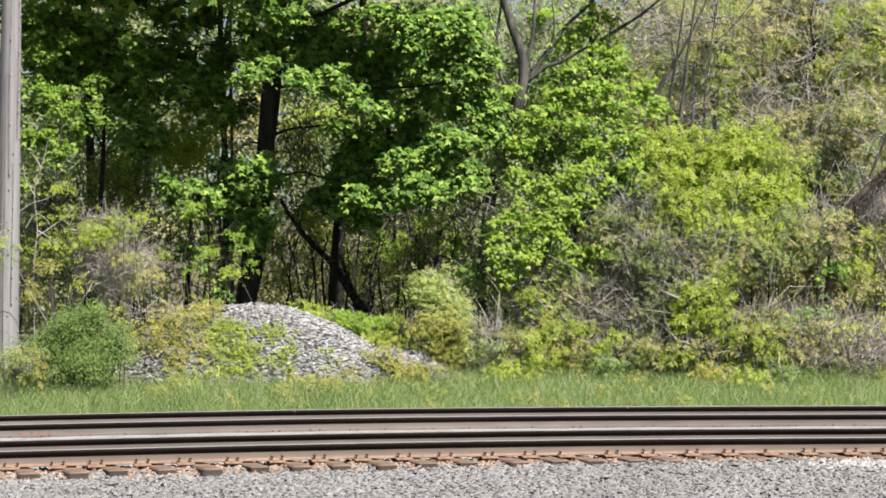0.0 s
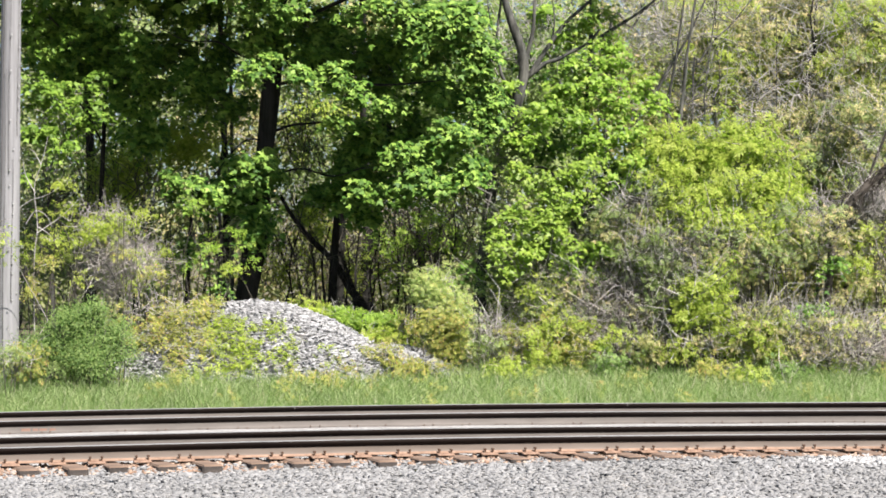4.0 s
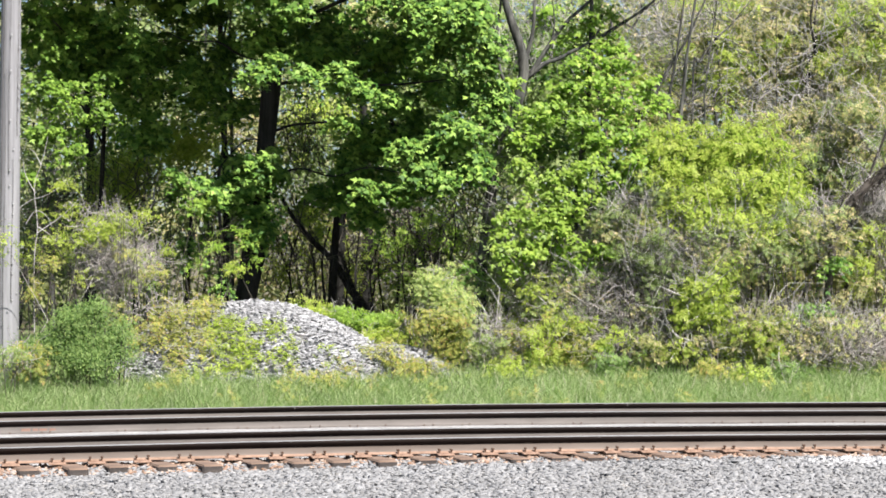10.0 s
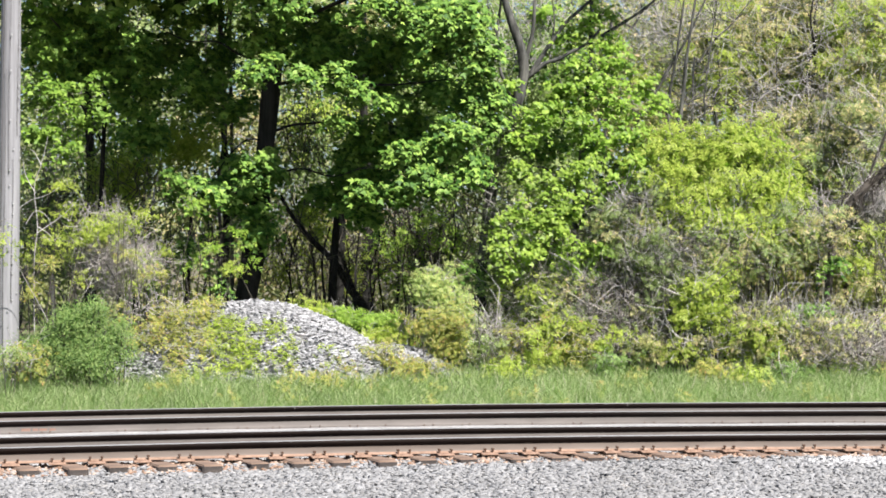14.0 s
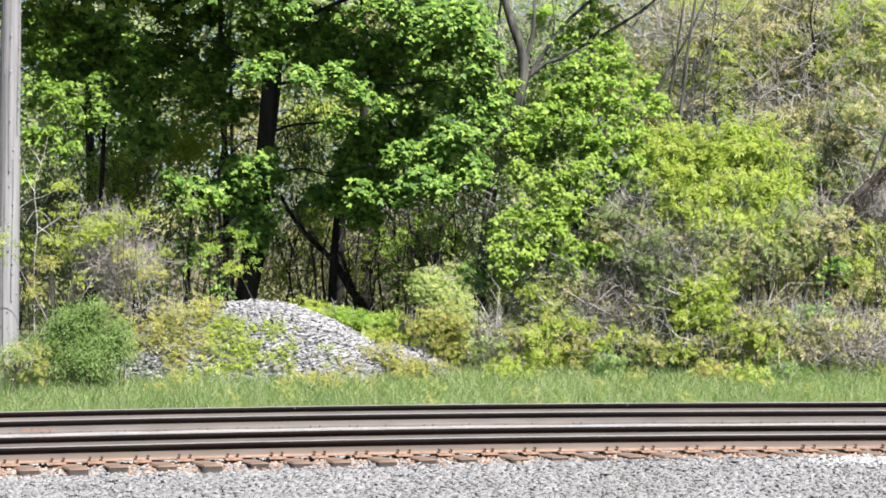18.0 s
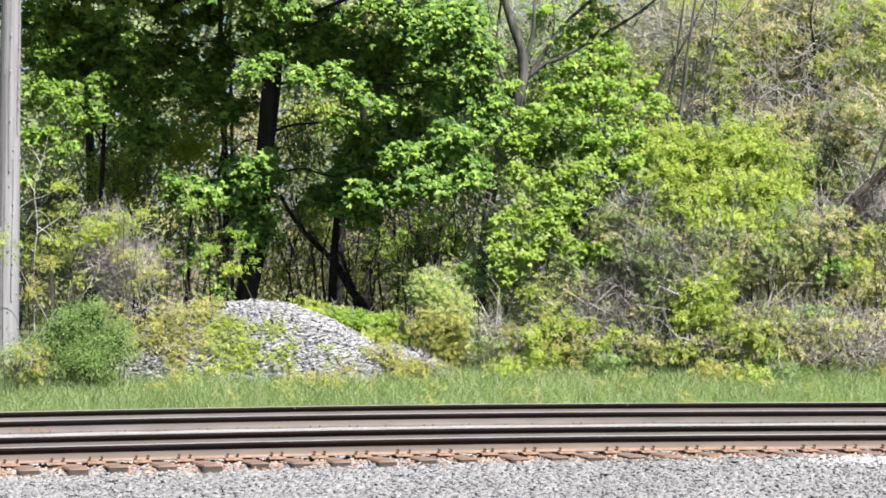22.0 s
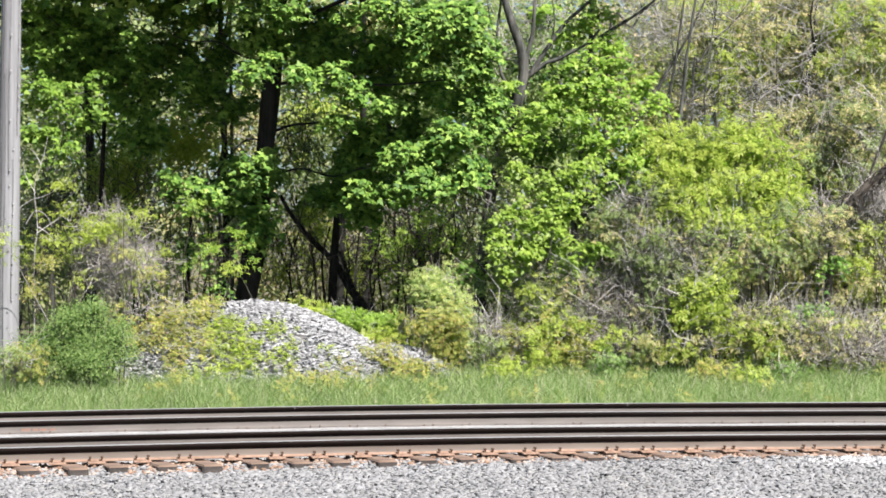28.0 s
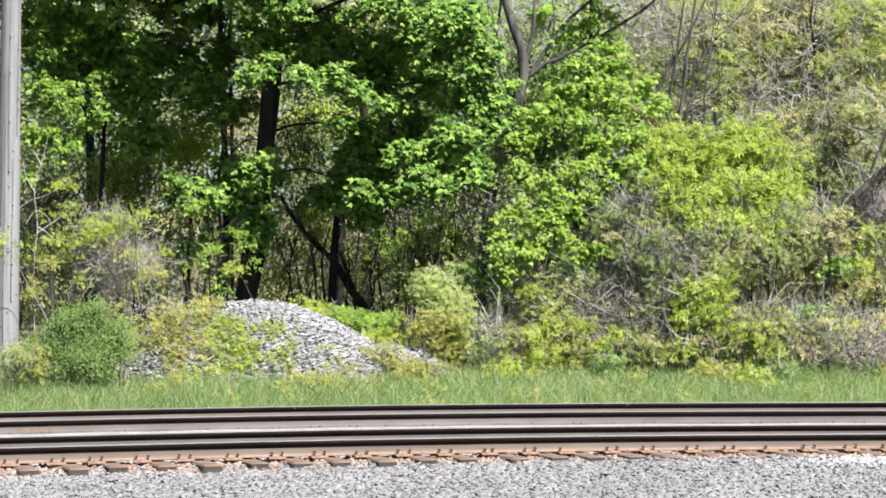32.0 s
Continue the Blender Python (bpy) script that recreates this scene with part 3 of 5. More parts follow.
MAPLE_INNER = (
    ((-1.75, 39.9, 4.87), (0.42, 0.4, 0.52)), ((-2.3, 40.2, 3.95), (0.43, 0.4, 0.31)), ((-3.65, 39.5, 4.32), (0.30, 0.4, 0.47)), ((-2.14, 39.6, 6.76), (1.28, 0.60, 0.49)), ((-0.97, 39.4, 6.4), (0.70, 0.60, 0.70)), ((-1.09, 39.5, 5.19), (0.72, 0.60, 0.70)),
    ((-1.69, 39.8, 4.34), (0.68, 0.60, 0.59)), ((0.08, 39.2, 6.03), (0.69, 0.58, 0.46)), ((-0.27, 39, 4.86), (0.57, 0.57, 0.57)),
    ((-2.62, 39.8, 7.34), (0.82, 0.60, 0.40)), ((-4.19, 39.6, 4.04), (0.61, 0.60, 0.65)), ((-3.82, 39.4, 3.25), (0.46, 0.44, 0.42)),
    ((-4.77, 40.6, 5.98), (0.79, 0.60, 0.50)), ((-6.37, 40.5, 6.21), (0.81, 0.60, 0.67)), ((-6.36, 40.8, 5.23), (0.58, 0.44, 0.31)),
    ((-5.42, 40.5, 7.72), (0.76, 0.55, 0.33)), ((-8.07, 41.2, 6.76), (0.80, 0.60, 0.51)), ((-8.21, 41, 7.68), (0.87, 0.60, 0.36)),
    ((-1.68, 39.6, 3.53), (0.47, 0.38, 0.30)), ((-5.82, 41.2, 7.06), (0.68, 0.4, 0.41)), ((-4.64, 41, 6.91), (0.31, 0.4, 0.48)), ((-2.57, 39, 6.59), (0.69, 0.4, 0.34)), ((-1.07, 38.9, 6.92), (0.53, 0.4, 0.39)), ((-0.96, 39, 3.82), (0.53, 0.40, 0.28)),
    ((-7.04, 40.9, 6.96), (0.72, 0.60, 0.48)), ((-3.72, 39, 7.06), (0.53, 0.46, 0.39)), ((-5.17, 40, 6.37), (0.59, 0.47, 0.35)),)


def big_maple():
    base = (-4.15, 40.00, 1.45)
    t = thing("maple_tree", base, "tall maple with a dark trunk and fresh bright green leaves", "tree", "trees of the wood")
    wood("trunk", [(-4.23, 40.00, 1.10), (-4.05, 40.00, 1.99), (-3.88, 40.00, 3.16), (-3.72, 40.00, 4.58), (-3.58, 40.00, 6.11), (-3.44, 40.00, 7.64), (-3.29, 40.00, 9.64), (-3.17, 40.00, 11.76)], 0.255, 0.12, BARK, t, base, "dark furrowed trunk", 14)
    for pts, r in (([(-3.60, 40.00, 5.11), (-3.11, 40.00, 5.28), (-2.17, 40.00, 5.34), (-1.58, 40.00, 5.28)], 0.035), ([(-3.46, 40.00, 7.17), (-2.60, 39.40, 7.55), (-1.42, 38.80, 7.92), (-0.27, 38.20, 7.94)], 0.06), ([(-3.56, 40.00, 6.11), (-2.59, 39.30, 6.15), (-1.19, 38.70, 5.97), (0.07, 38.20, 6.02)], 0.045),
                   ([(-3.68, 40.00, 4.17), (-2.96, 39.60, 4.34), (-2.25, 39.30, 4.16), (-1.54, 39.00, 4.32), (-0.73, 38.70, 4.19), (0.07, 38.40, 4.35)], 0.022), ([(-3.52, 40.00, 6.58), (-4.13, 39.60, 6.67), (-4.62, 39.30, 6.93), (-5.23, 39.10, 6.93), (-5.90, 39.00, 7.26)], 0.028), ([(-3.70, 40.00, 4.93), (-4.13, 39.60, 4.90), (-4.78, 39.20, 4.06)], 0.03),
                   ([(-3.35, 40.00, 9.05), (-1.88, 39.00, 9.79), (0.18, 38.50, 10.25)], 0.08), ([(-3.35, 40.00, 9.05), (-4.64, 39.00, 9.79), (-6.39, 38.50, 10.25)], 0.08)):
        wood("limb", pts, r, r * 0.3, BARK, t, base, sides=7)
    for c, r in MAPLE_LIT:
        tiers(t, base, c, r, 0.112, MAPLE, "bough", 1.0, 38.0 if c[0] > -0.9 else 19.0)
    for c, r in MAPLE_INNER:
        tiers(t, base, c, r, 0.135, MAPLE, "bough", 0.6, 20.0, 0.35)
    # The rest is unseen crown overhead, added to shade the inner boughs.
    for c in ((((-2.21, 40.80, 10.04), (3.12, 2.00, 1.26)), 380), (((-5.16, 38.60, 9.02), (3.75, 1.90, 1.08)), 780), (((-1.9, 39.3, 9.5), (1.5, 0.9, 0.6)), 170), (((-0.7, 38.2, 8.95), (1.25, 0.65, 0.4)), 130), (((-3.63, 40.50, 11.89), (3.58, 3.00, 1.55)), 300)):
        foliage(t, base, *c[0], c[1], 22, 0.3, 0.17, MAPLE, LOBED, "bough", 0.3, 0, None, 0.8, 0.4, 0.2)
    for c, r in (((-4.9, 38.8, 8.95), (2.2, 1.2, 0.35)), ((-2.2, 38.9, 8.95), (1.3, 0.9, 0.35))):
        tiers(t, base, c, r, 0.19, MAPLE, "bough", 0.3, 16.0, 0.5)


LEFT_LIT = (
    ((-7.86, 37.6, 5.99), (0.40, 0.32, 0.24)), ((-7.47, 37.6, 5.71), (0.38, 0.32, 0.27)), ((-6.8, 37.7, 6.05), (0.24, 0.25, 0.20)),
    ((-6.77, 37.7, 5.44), (0.16, 0.25, 0.20)), ((-8.02, 37.6, 5.04), (0.29, 0.27, 0.24)), ((-7.58, 37.6, 4.98), (0.31, 0.25, 0.18)),
    ((-7.43, 37.7, 4.52), (0.24, 0.26, 0.27)), ((-8.18, 37.8, 4.22), (0.22, 0.25, 0.20)), ((-8.07, 37.8, 6.79), (0.40, 0.29, 0.18)),
    ((-7.29, 37.8, 6.88), (0.29, 0.25, 0.16)), ((-7.79, 37.8, 6.51), (0.24, 0.25, 0.18)), ((-8.05, 37.7, 7.34), (0.40, 0.29, 0.18)),
    ((-6.4, 37.8, 7.35), (0.22, 0.25, 0.13)), ((-7.31, 37.9, 5.18), (0.27, 0.25, 0.13)), ((-8.04, 38.2, 5.6), (0.27, 0.25, 0.13)),)


def left_maple():
    base = (-8.06, 42.50, 1.23)
    t = thing("maple_tree", base, "maple with slim dark trunk and bright green leaves behind a pole", "tree", "trees of the wood")
    wood("trunk", [(-7.81, 42.50, 0.75), (-7.62, 42.50, 3.25), (-7.50, 42.50, 5.76), (-7.43, 42.50, 8.26), (-7.31, 42.50, 11.39)], 0.06, 0.035, BARK, t, base, "dark trunk", 10)
    for pts, r in (([(-7.56, 42.50, 5.13), (-7.78, 41.00, 5.86), (-8.02, 39.80, 6.09)], 0.03), ([(-7.50, 42.50, 6.76), (-8.02, 41.00, 7.30), (-8.29, 40.00, 7.64)], 0.04), ([(-7.43, 42.50, 7.76), (-6.57, 41.00, 8.03), (-5.70, 40.00, 8.11)], 0.04)):
        wood("limb", pts, r, r * 0.3, BARK, t, base, sides=7)
    for c, r in LEFT_LIT:
        tiers(t, base, c, r, 0.105, LEFTMAPLE, "bough", 1.3, 11.0)
    for c in ((((-7.75, 41.50, 7.37), (1.59, 0.90, 1.10)), 80), (((-8.28, 40.50, 10.34), (2.98, 2.50, 1.79)), 230)):
        foliage(t, base, *c[0], c[1], 22, 0.25, 0.12, MAPLE, LOBED, "bough", 0.5, 8, DARKTWIG, 0.75, 0.4, 0.0)


def forked_tree():
    base = (0.91, 39.50, 1.29)
    t = thing("bare_forked_tree", base, "grey-barked forked tree with mostly bare upper limbs", "tree", "trees of the wood")
    wood("trunk", [(0.70, 38.4, 0.5), (0.74, 38.4, 1.64), (0.77, 38.4, 2.2), (0.84, 38.4, 2.65), (0.89, 38.4, 3.11), (0.94, 38.4, 3.56), (1.02, 38.4, 4.01), (1.16, 38.4, 4.46), (1.29, 38.4, 4.86), (1.39, 38.4, 5.2), (1.47, 38.4, 5.48), (1.56, 38.4, 5.83)],
         0.12, 0.125, GREYBARK, t, base, "knotted grey trunk", 12, 0.07)
    wood("trunk", [(1.56, 38.4, 5.83), (1.62, 38.4, 6.17), (1.59, 38.4, 6.6), (1.46, 38.4, 6.98), (1.34, 38.4, 7.34), (1.25, 38.4, 7.65), (1.19, 38.4, 8.1), (1.22, 38.4, 8.67)], 0.125, 0.06, GREYBARK, t, base, "crooked grey upper stem", 11, 0.07)
    for pts, r in (([(1.61, 38.5, 6.04), (1.84, 38.5, 6.2), (2.07, 38.5, 6.38), (2.32, 38.5, 6.46), (2.56, 38.5, 6.59), (2.9, 38.5, 6.77), (3.17, 38.5, 7.06)], 0.055), ([(1.78, 38.5, 6.18), (1.96, 38.5, 6.46), (2.19, 38.5, 6.81), (2.47, 38.5, 7.18), (2.74, 38.5, 7.43), (2.99, 38.5, 7.66), (3.27, 38.5, 8.0)], 0.055),
                   ([(1.48, 38.5, 5.49), (1.28, 38.5, 5.95), (1.15, 38.5, 6.29), (1.1, 38.5, 6.98), (1.18, 38.5, 7.66), (1.15, 38.5, 8.0)], 0.045), ([(1.27, 38.3, 5.61), (1.46, 38.2, 5.47), (1.64, 38.2, 5.31)], 0.018), ([(1.24, 38.3, 4.52), (1.53, 38.2, 4.81), (1.85, 38.1, 5.08)], 0.018),
                   ([(1.62, 38.5, 6.29), (1.81, 38.5, 6.97), (1.86, 38.5, 7.66), (1.9, 38.5, 8.12)], 0.05), ([(3.17, 38.6, 6.9), (3.55, 38.6, 7.15), (3.95, 38.6, 7.4), (4.35, 38.6, 7.72), (4.5, 38.6, 7.95)], 0.04), ([(2.19, 38.5, 6.81), (2.25, 38.4, 7.2), (2.2, 38.4, 7.7)], 0.025), ([(1.1, 38.5, 6.98), (0.95, 38.4, 7.3), (0.9, 38.4, 7.7)], 0.022)):
        wood("limb", pts, r, r * 0.4, GREYBARK, t, base, sides=8)
    for c in ((((0.99, 38.10, 3.10), (0.27, 0.20, 1.23)), 3), (((1.22, 38.30, 4.46), (0.29, 0.20, 0.56)), 4), (((1.00, 38.40, 1.86), (0.34, 0.20, 0.57)), 3)):
        foliage(t, base, *c[0], c[1], 30, 0.2, 0.075, DULL, SMALL, "ivy", 0.2, 20, TWIG, 0.5, 0.6, 0.0)
    for c in ((((2.04, 39.40, 7.09), (0.81, 0.60, 0.93)), 130), (((1.24, 39.60, 6.53), (0.35, 0.50, 1.17)), 60), (((4.01, 39.40, 7.09), (1.04, 0.60, 0.70)), 130), (((1.09, 38.40, 3.67), (0.40, 0.40, 1.24)), 36)):
        v, f = stems(c[0][1], c[1], 0.55, 0.008, 0.4)
        part("brushwood", quick_mesh("brushwood", v, f, TWIG), t, at=tuple(np.array(c[0][0]) - np.array(base)), kind="stuff")


ELDER_LIT = (
    ((2.99, 38.6, 7.44), (0.51, 0.38, 0.25)), ((2.59, 38.7, 7.0), (0.46, 0.34, 0.23)), ((3.25, 38.4, 6.79), (0.40, 0.33, 0.27)),
    ((2.79, 38.3, 6.38), (0.45, 0.35, 0.25)), ((3.4, 38.2, 6.25), (0.34, 0.30, 0.27)), ((3.0, 38.1, 5.79), (0.67, 0.48, 0.29)),
    ((2.27, 38.2, 5.63), (0.45, 0.37, 0.29)), ((3.55, 38, 5.61), (0.34, 0.31, 0.29)), ((2.54, 38, 5.33), (0.74, 0.51, 0.29)),
    ((3.43, 37.9, 5.04), (0.56, 0.45, 0.33)), ((1.87, 38.1, 5.31), (0.34, 0.30, 0.27)), ((1.65, 38.1, 4.84), (0.38, 0.29, 0.20)),
    ((3.09, 37.9, 4.7), (0.56, 0.40, 0.25)), ((3.75, 37.8, 4.53), (0.40, 0.35, 0.29)), ((3.42, 37.9, 3.98), (0.49, 0.39, 0.29)),
    ((4.16, 38.4, 5.93), (0.29, 0.26, 0.23)), ((4.31, 38.3, 5.58), (0.25, 0.25, 0.20)), ((1.31, 38, 5.9), (0.16, 0.25, 0.13)),
    ((2.05, 39.2, 7.53), (0.30, 0.25, 0.16)), ((2.39, 37.6, 2.3), (0.44, 0.35, 0.27)), ((2.71, 37.4, 2.13), (0.33, 0.26, 0.20)),
    ((2.99, 37.5, 2.63), (0.40, 0.29, 0.18)), ((2.44, 38.2, 5.91), (0.34, 0.25, 0.16)),)
ELDER_INNER = (
    ((3.62, 39.4, 4.35), (0.37, 0.35, 0.30)), ((3.4, 39.0, 3.41), (0.39, 0.35, 0.30)), ((2.42, 39.8, 4.85), (0.82, 0.60, 0.40)), ((2.57, 40.2, 6.73), (0.54, 0.45, 0.36)), ((2.71, 39, 3.47), (0.34, 0.37, 0.39)),
    ((2.12, 40.5, 7.61), (0.36, 0.33, 0.31)), ((2.67, 38.5, 2.31), (0.45, 0.43, 0.41)), ((1.75, 40.4, 6.64), (0.31, 0.39, 0.48)),
    ((3.35, 39, 3.87), (0.34, 0.31, 0.28)), ((2.0, 38.6, 2.54), (0.41, 0.41, 0.41)), ((1.13, 39.6, 4.78), (0.23, 0.29, 0.35)),)
YOUNG_LIT = (
    ((1.5, 37.4, 4.17), (0.29, 0.26, 0.24)), ((1.94, 37.3, 3.83), (0.51, 0.38, 0.26)), ((2.49, 37.3, 3.94), (0.37, 0.35, 0.33)),
    ((1.82, 37.2, 3.44), (0.44, 0.36, 0.28)), ((2.48, 37.2, 3.5), (0.37, 0.32, 0.26)), ((1.32, 37.1, 3.22), (0.28, 0.25, 0.20)),
    ((1.11, 37.1, 3.06), (0.20, 0.25, 0.15)), ((1.92, 37.1, 3.06), (0.48, 0.36, 0.24)), ((2.25, 37, 2.72), (0.33, 0.31, 0.28)),
    ((1.7, 37, 2.67), (0.37, 0.31, 0.24)), ((1.16, 37, 2.62), (0.20, 0.25, 0.22)), ((2.08, 37, 3.11), (0.33, 0.26, 0.20)),
    ((2.84, 37.6, 4.29), (0.38, 0.30, 0.22)), ((1.32, 37, 2.29), (0.24, 0.25, 0.17)),)


def box_elder():
    base = (2.57, 38.60, 0.85)
    t = thing("box_elder_tree", base, "young tree with light yellow-green leaves at the wood's edge", "tree", "trees of the wood")
    wood("trunk", [(2.46, 38.60, 0.39), (2.51, 38.60, 1.75), (2.63, 38.60, 3.11), (2.80, 38.60, 4.48), (2.97, 38.60, 6.30), (3.02, 38.60, 8.12)], 0.10, 0.04, GREYBARK, t, base, "slim trunk", 9)
    for pts, r in (([(2.59, 38.60, 2.89), (3.02, 38.60, 3.57), (3.48, 38.60, 3.91)], 0.035), ([(2.68, 38.60, 3.57), (2.11, 38.60, 4.25), (1.66, 38.60, 4.25)], 0.03), ([(2.85, 38.60, 4.82), (3.48, 38.60, 5.39), (3.82, 38.60, 5.61)], 0.03), ([(2.91, 38.60, 5.61), (2.57, 38.60, 6.30), (2.34, 38.60, 6.41)], 0.025), ([(2.55, 38.60, 2.32), (2.91, 38.60, 2.55), (3.14, 38.60, 2.32)], 0.02)):
        wood("limb", pts, r, r * 0.3, GREYBARK, t, base, sides=7)
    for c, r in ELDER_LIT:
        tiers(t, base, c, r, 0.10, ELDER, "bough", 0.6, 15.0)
    # Inner boughs take the darker maple leaf, painting the shade of the core.
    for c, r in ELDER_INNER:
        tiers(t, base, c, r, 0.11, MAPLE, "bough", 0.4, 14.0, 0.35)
    # Two unseen boughs overhead, added to shade the core and the growth behind.
    tiers(t, base, (4.2, 37.8, 8.95), (0.9, 0.5, 0.35), 0.16, ELDER, "bough", 0.3, 16.0, 0.5)
    tiers(t, base, (3.3, 39.9, 9.9), (1.5, 1.3, 1.0), 0.18, ELDER, "bough", 0.3, 6.0, 0.5)
    for c, r in YOUNG_LIT:
        tiers(t, base, c, r, 0.088, YOUNG, "bough", 0.8, 15.0)


def spring_shrub():
    base = (5.38, 38.40, 0.86)
    t = thing("tall_shrub", base, "tall shrub with yellow-green spring leaves over bare grey stems", "shrub", "shrubs of the wood's edge")
    for k in range(14):
        wood("stem", [tuple(Vector(base) + Vector(((k - 7) * 0.06, random.uniform(-0.2, 0.2), -0.3))), tuple(Vector(base) + Vector(((k - 7) * 0.14, random.uniform(-0.4, 0.4), 1.6))),
                      tuple(Vector(base) + Vector(((k - 7) * 0.2 + random.uniform(-0.3, 0.3), random.uniform(-0.6, 0.4), 3.6)))], 0.022, 0.006, TWIG, t, base, sides=5)
    for c in ((((4.25, 37.90, 4.60), (0.45, 0.22, 0.31)), 26), (((4.80, 37.80, 4.31), (0.53, 0.22, 0.38)), 36), (((5.45, 37.70, 4.58), (0.56, 0.22, 0.38)), 40), (((6.08, 37.80, 4.48), (0.53, 0.22, 0.45)), 40), (((6.45, 37.35, 3.67), (0.46, 0.22, 0.44)), 36), (((5.73, 37.35, 3.89), (0.57, 0.22, 0.31)), 30),
              (((6.13, 37.10, 3.12), (0.46, 0.22, 0.28)), 22), (((5.77, 38.00, 4.97), (0.22, 0.22, 0.29)), 11), (((4.54, 38.00, 4.88), (0.22, 0.22, 0.25)), 7), (((6.29, 38.10, 4.91), (0.18, 0.22, 0.29)), 7), (((6.75, 37.80, 4.20), (0.24, 0.22, 0.33)), 8), (((4.14, 37.35, 3.84), (0.37, 0.22, 0.44)), 18), (((5.13, 37.35, 3.73), (0.46, 0.22, 0.26)), 14), (((4.71, 37.10, 3.39), (0.33, 0.22, 0.22)), 9), (((5.51, 37.00, 3.22), (0.44, 0.22, 0.24)), 14), (((6.60, 37.00, 3.06), (0.33, 0.22, 0.33)), 12), (((4.95, 36.90, 3.05), (0.33, 0.22, 0.20)), 8)):
        foliage(t, base, c[0][0], (c[0][1][0] * 1.25, 0.4, c[0][1][2] * 1.3), int(c[1] * 0.36), 40, 0.15, 0.068, SPRING, SMALL, "bough", 0.35, 24, None, 0.6, 0.6, 0.0)


def thicket():
    """Twiggy, thin-leaved growth at the wood's edge, clump by clump."""
    for c, n, mats, tw, size, label in (
            (((5.76, 42.00, 6.82), (1.86, 1.30, 1.98)), 95, (OLIVE, SPRING), 420, 0.07, "thin young tree with sparse olive and yellow spring leaves"),
            (((7.80, 43.00, 7.32), (2.03, 1.40, 1.90)), 170, (OLIVE, OLIVE), 460, 0.075, "young tree with yellowish and tan spring leaves"),
            (((9.23, 42.00, 6.70), (1.48, 1.30, 2.35)), 150, (OLIVE, SPRING), 420, 0.07, "thin olive-leaved young tree over grey twigs"),
            (((7.94, 40.50, 4.73), (1.67, 1.00, 1.43)), 120, (OLIVE, DULL), 480, 0.065, "shrub with small olive leaves on grey twigs"),
            (((8.86, 39.80, 4.56), (0.94, 0.90, 1.41)), 60, (OLIVE, DULL), 330, 0.06, "grey twiggy shrub with few pale leaves"),
            (((3.93, 38.60, 2.77), (1.36, 0.80, 1.25)), 80, (DULL, OLIVE), 520, 0.055, "dense grey twiggy shrub with tiny leaves"),
            (((5.37, 38.30, 2.54), (1.24, 0.80, 1.13)), 80, (OLIVE, SPRING), 460, 0.055, "twiggy shrub with olive leaves over brush"),
            (((7.00, 38.60, 2.55), (1.36, 0.80, 1.25)), 100, (OLIVE, SPRING), 460, 0.06, "tangled shrub with small light olive leaves"),
            (((8.21, 38.40, 2.20), (1.24, 0.80, 1.36)), 90, (OLIVE, SPRING), 400, 0.06, "tangled shrub with yellowish leaves and brown stems"),
            (((3.77, 37.50, 3.07), (0.68, 0.40, 0.68)), 40, (DULL, OLIVE), 300, 0.05, "pale grey-green shrub with tiny leaves under a young tree"),
            (((5.41, 36.70, 2.56), (1.03, 0.30, 0.49)), 32, (DULL, OLIVE), 170, 0.045, "grey-green twiggy shrub with small pale leaves"),
            (((4.13, 36.80, 2.45), (0.65, 0.30, 0.54)), 22, (DULL, DULL), 150, 0.045, "grey-green twiggy shrub below a young tree"),
            (((6.91, 36.90, 2.84), (0.76, 0.30, 0.65)), 22, (DULL, OLIVE), 130, 0.05, "thin grey-green shrub among bare stems"),
            (((4.38, 36.20, 0.77), (0.80, 0.30, 0.28)), 14, (SPRING, OLIVE), 60, 0.045, "low yellow-green bush under bare grey brush"),
            (((3.57, 37.20, 1.26), (1.20, 0.60, 0.88)), 20, (DULL, OLIVE), 800, 0.045, "bare grey-brown brush with few leaves"),
            (((4.93, 36.30, 1.70), (0.48, 0.35, 0.62)), 46, (SPRING, SPRING), 160, 0.06, "small shrub with bright yellow-green spring leaves"),
            (((5.99, 36.60, 0.99), (1.02, 0.40, 0.59)), 60, (SPRING, OLIVE), 260, 0.055, "low yellow-green shrub beside grass"),
            (((7.26, 37.00, 0.88), (1.31, 0.50, 0.60)), 46, (OLIVE, SPRING), 420, 0.05, "low tangled shrub with dry stems"),
            (((2.12, 36.80, 0.77), (0.92, 0.50, 0.49)), 50, (YELLOW, SPRING), 110, 0.055, "low bush with yellow-green leaves beside grass"),
            (((1.83, 37.40, 1.69), (0.64, 0.50, 0.77)), 40, (DULL, SPRING), 280, 0.055, "shrub with small grey-green leaves"),
            (((2.61, 37.60, 1.64), (0.89, 0.50, 0.83)), 45, (DULL, OLIVE), 360, 0.05, "grey-green twiggy shrub under a young tree"),
            (((0.77, 36.80, 0.83), (0.46, 0.40, 0.49)), 12, (YELLOW, DULL), 190, 0.05, "brownish low shrub with reddish and yellow leaves"),
            (((8.57, 38.10, 3.38), (0.47, 0.40, 0.47)), 2, (OLIVE, DULL), 300, 0.045, "tangle of dead brown stems and hanging fibres"),
            (((7.72, 36.60, 0.56), (1.19, 0.40, 0.26)), 8, (OLIVE, DULL), 330, 0.045, "heap of dry brown brush at the wood's edge")):
        (x, y, zc), r = c
        floor = float(ground_height(x, y))
        t = thing("shrub" if zc < 4 else "young_tree", (x, y, floor), label, "shrub" if zc < 4 else "tree", "growth at the wood's edge")
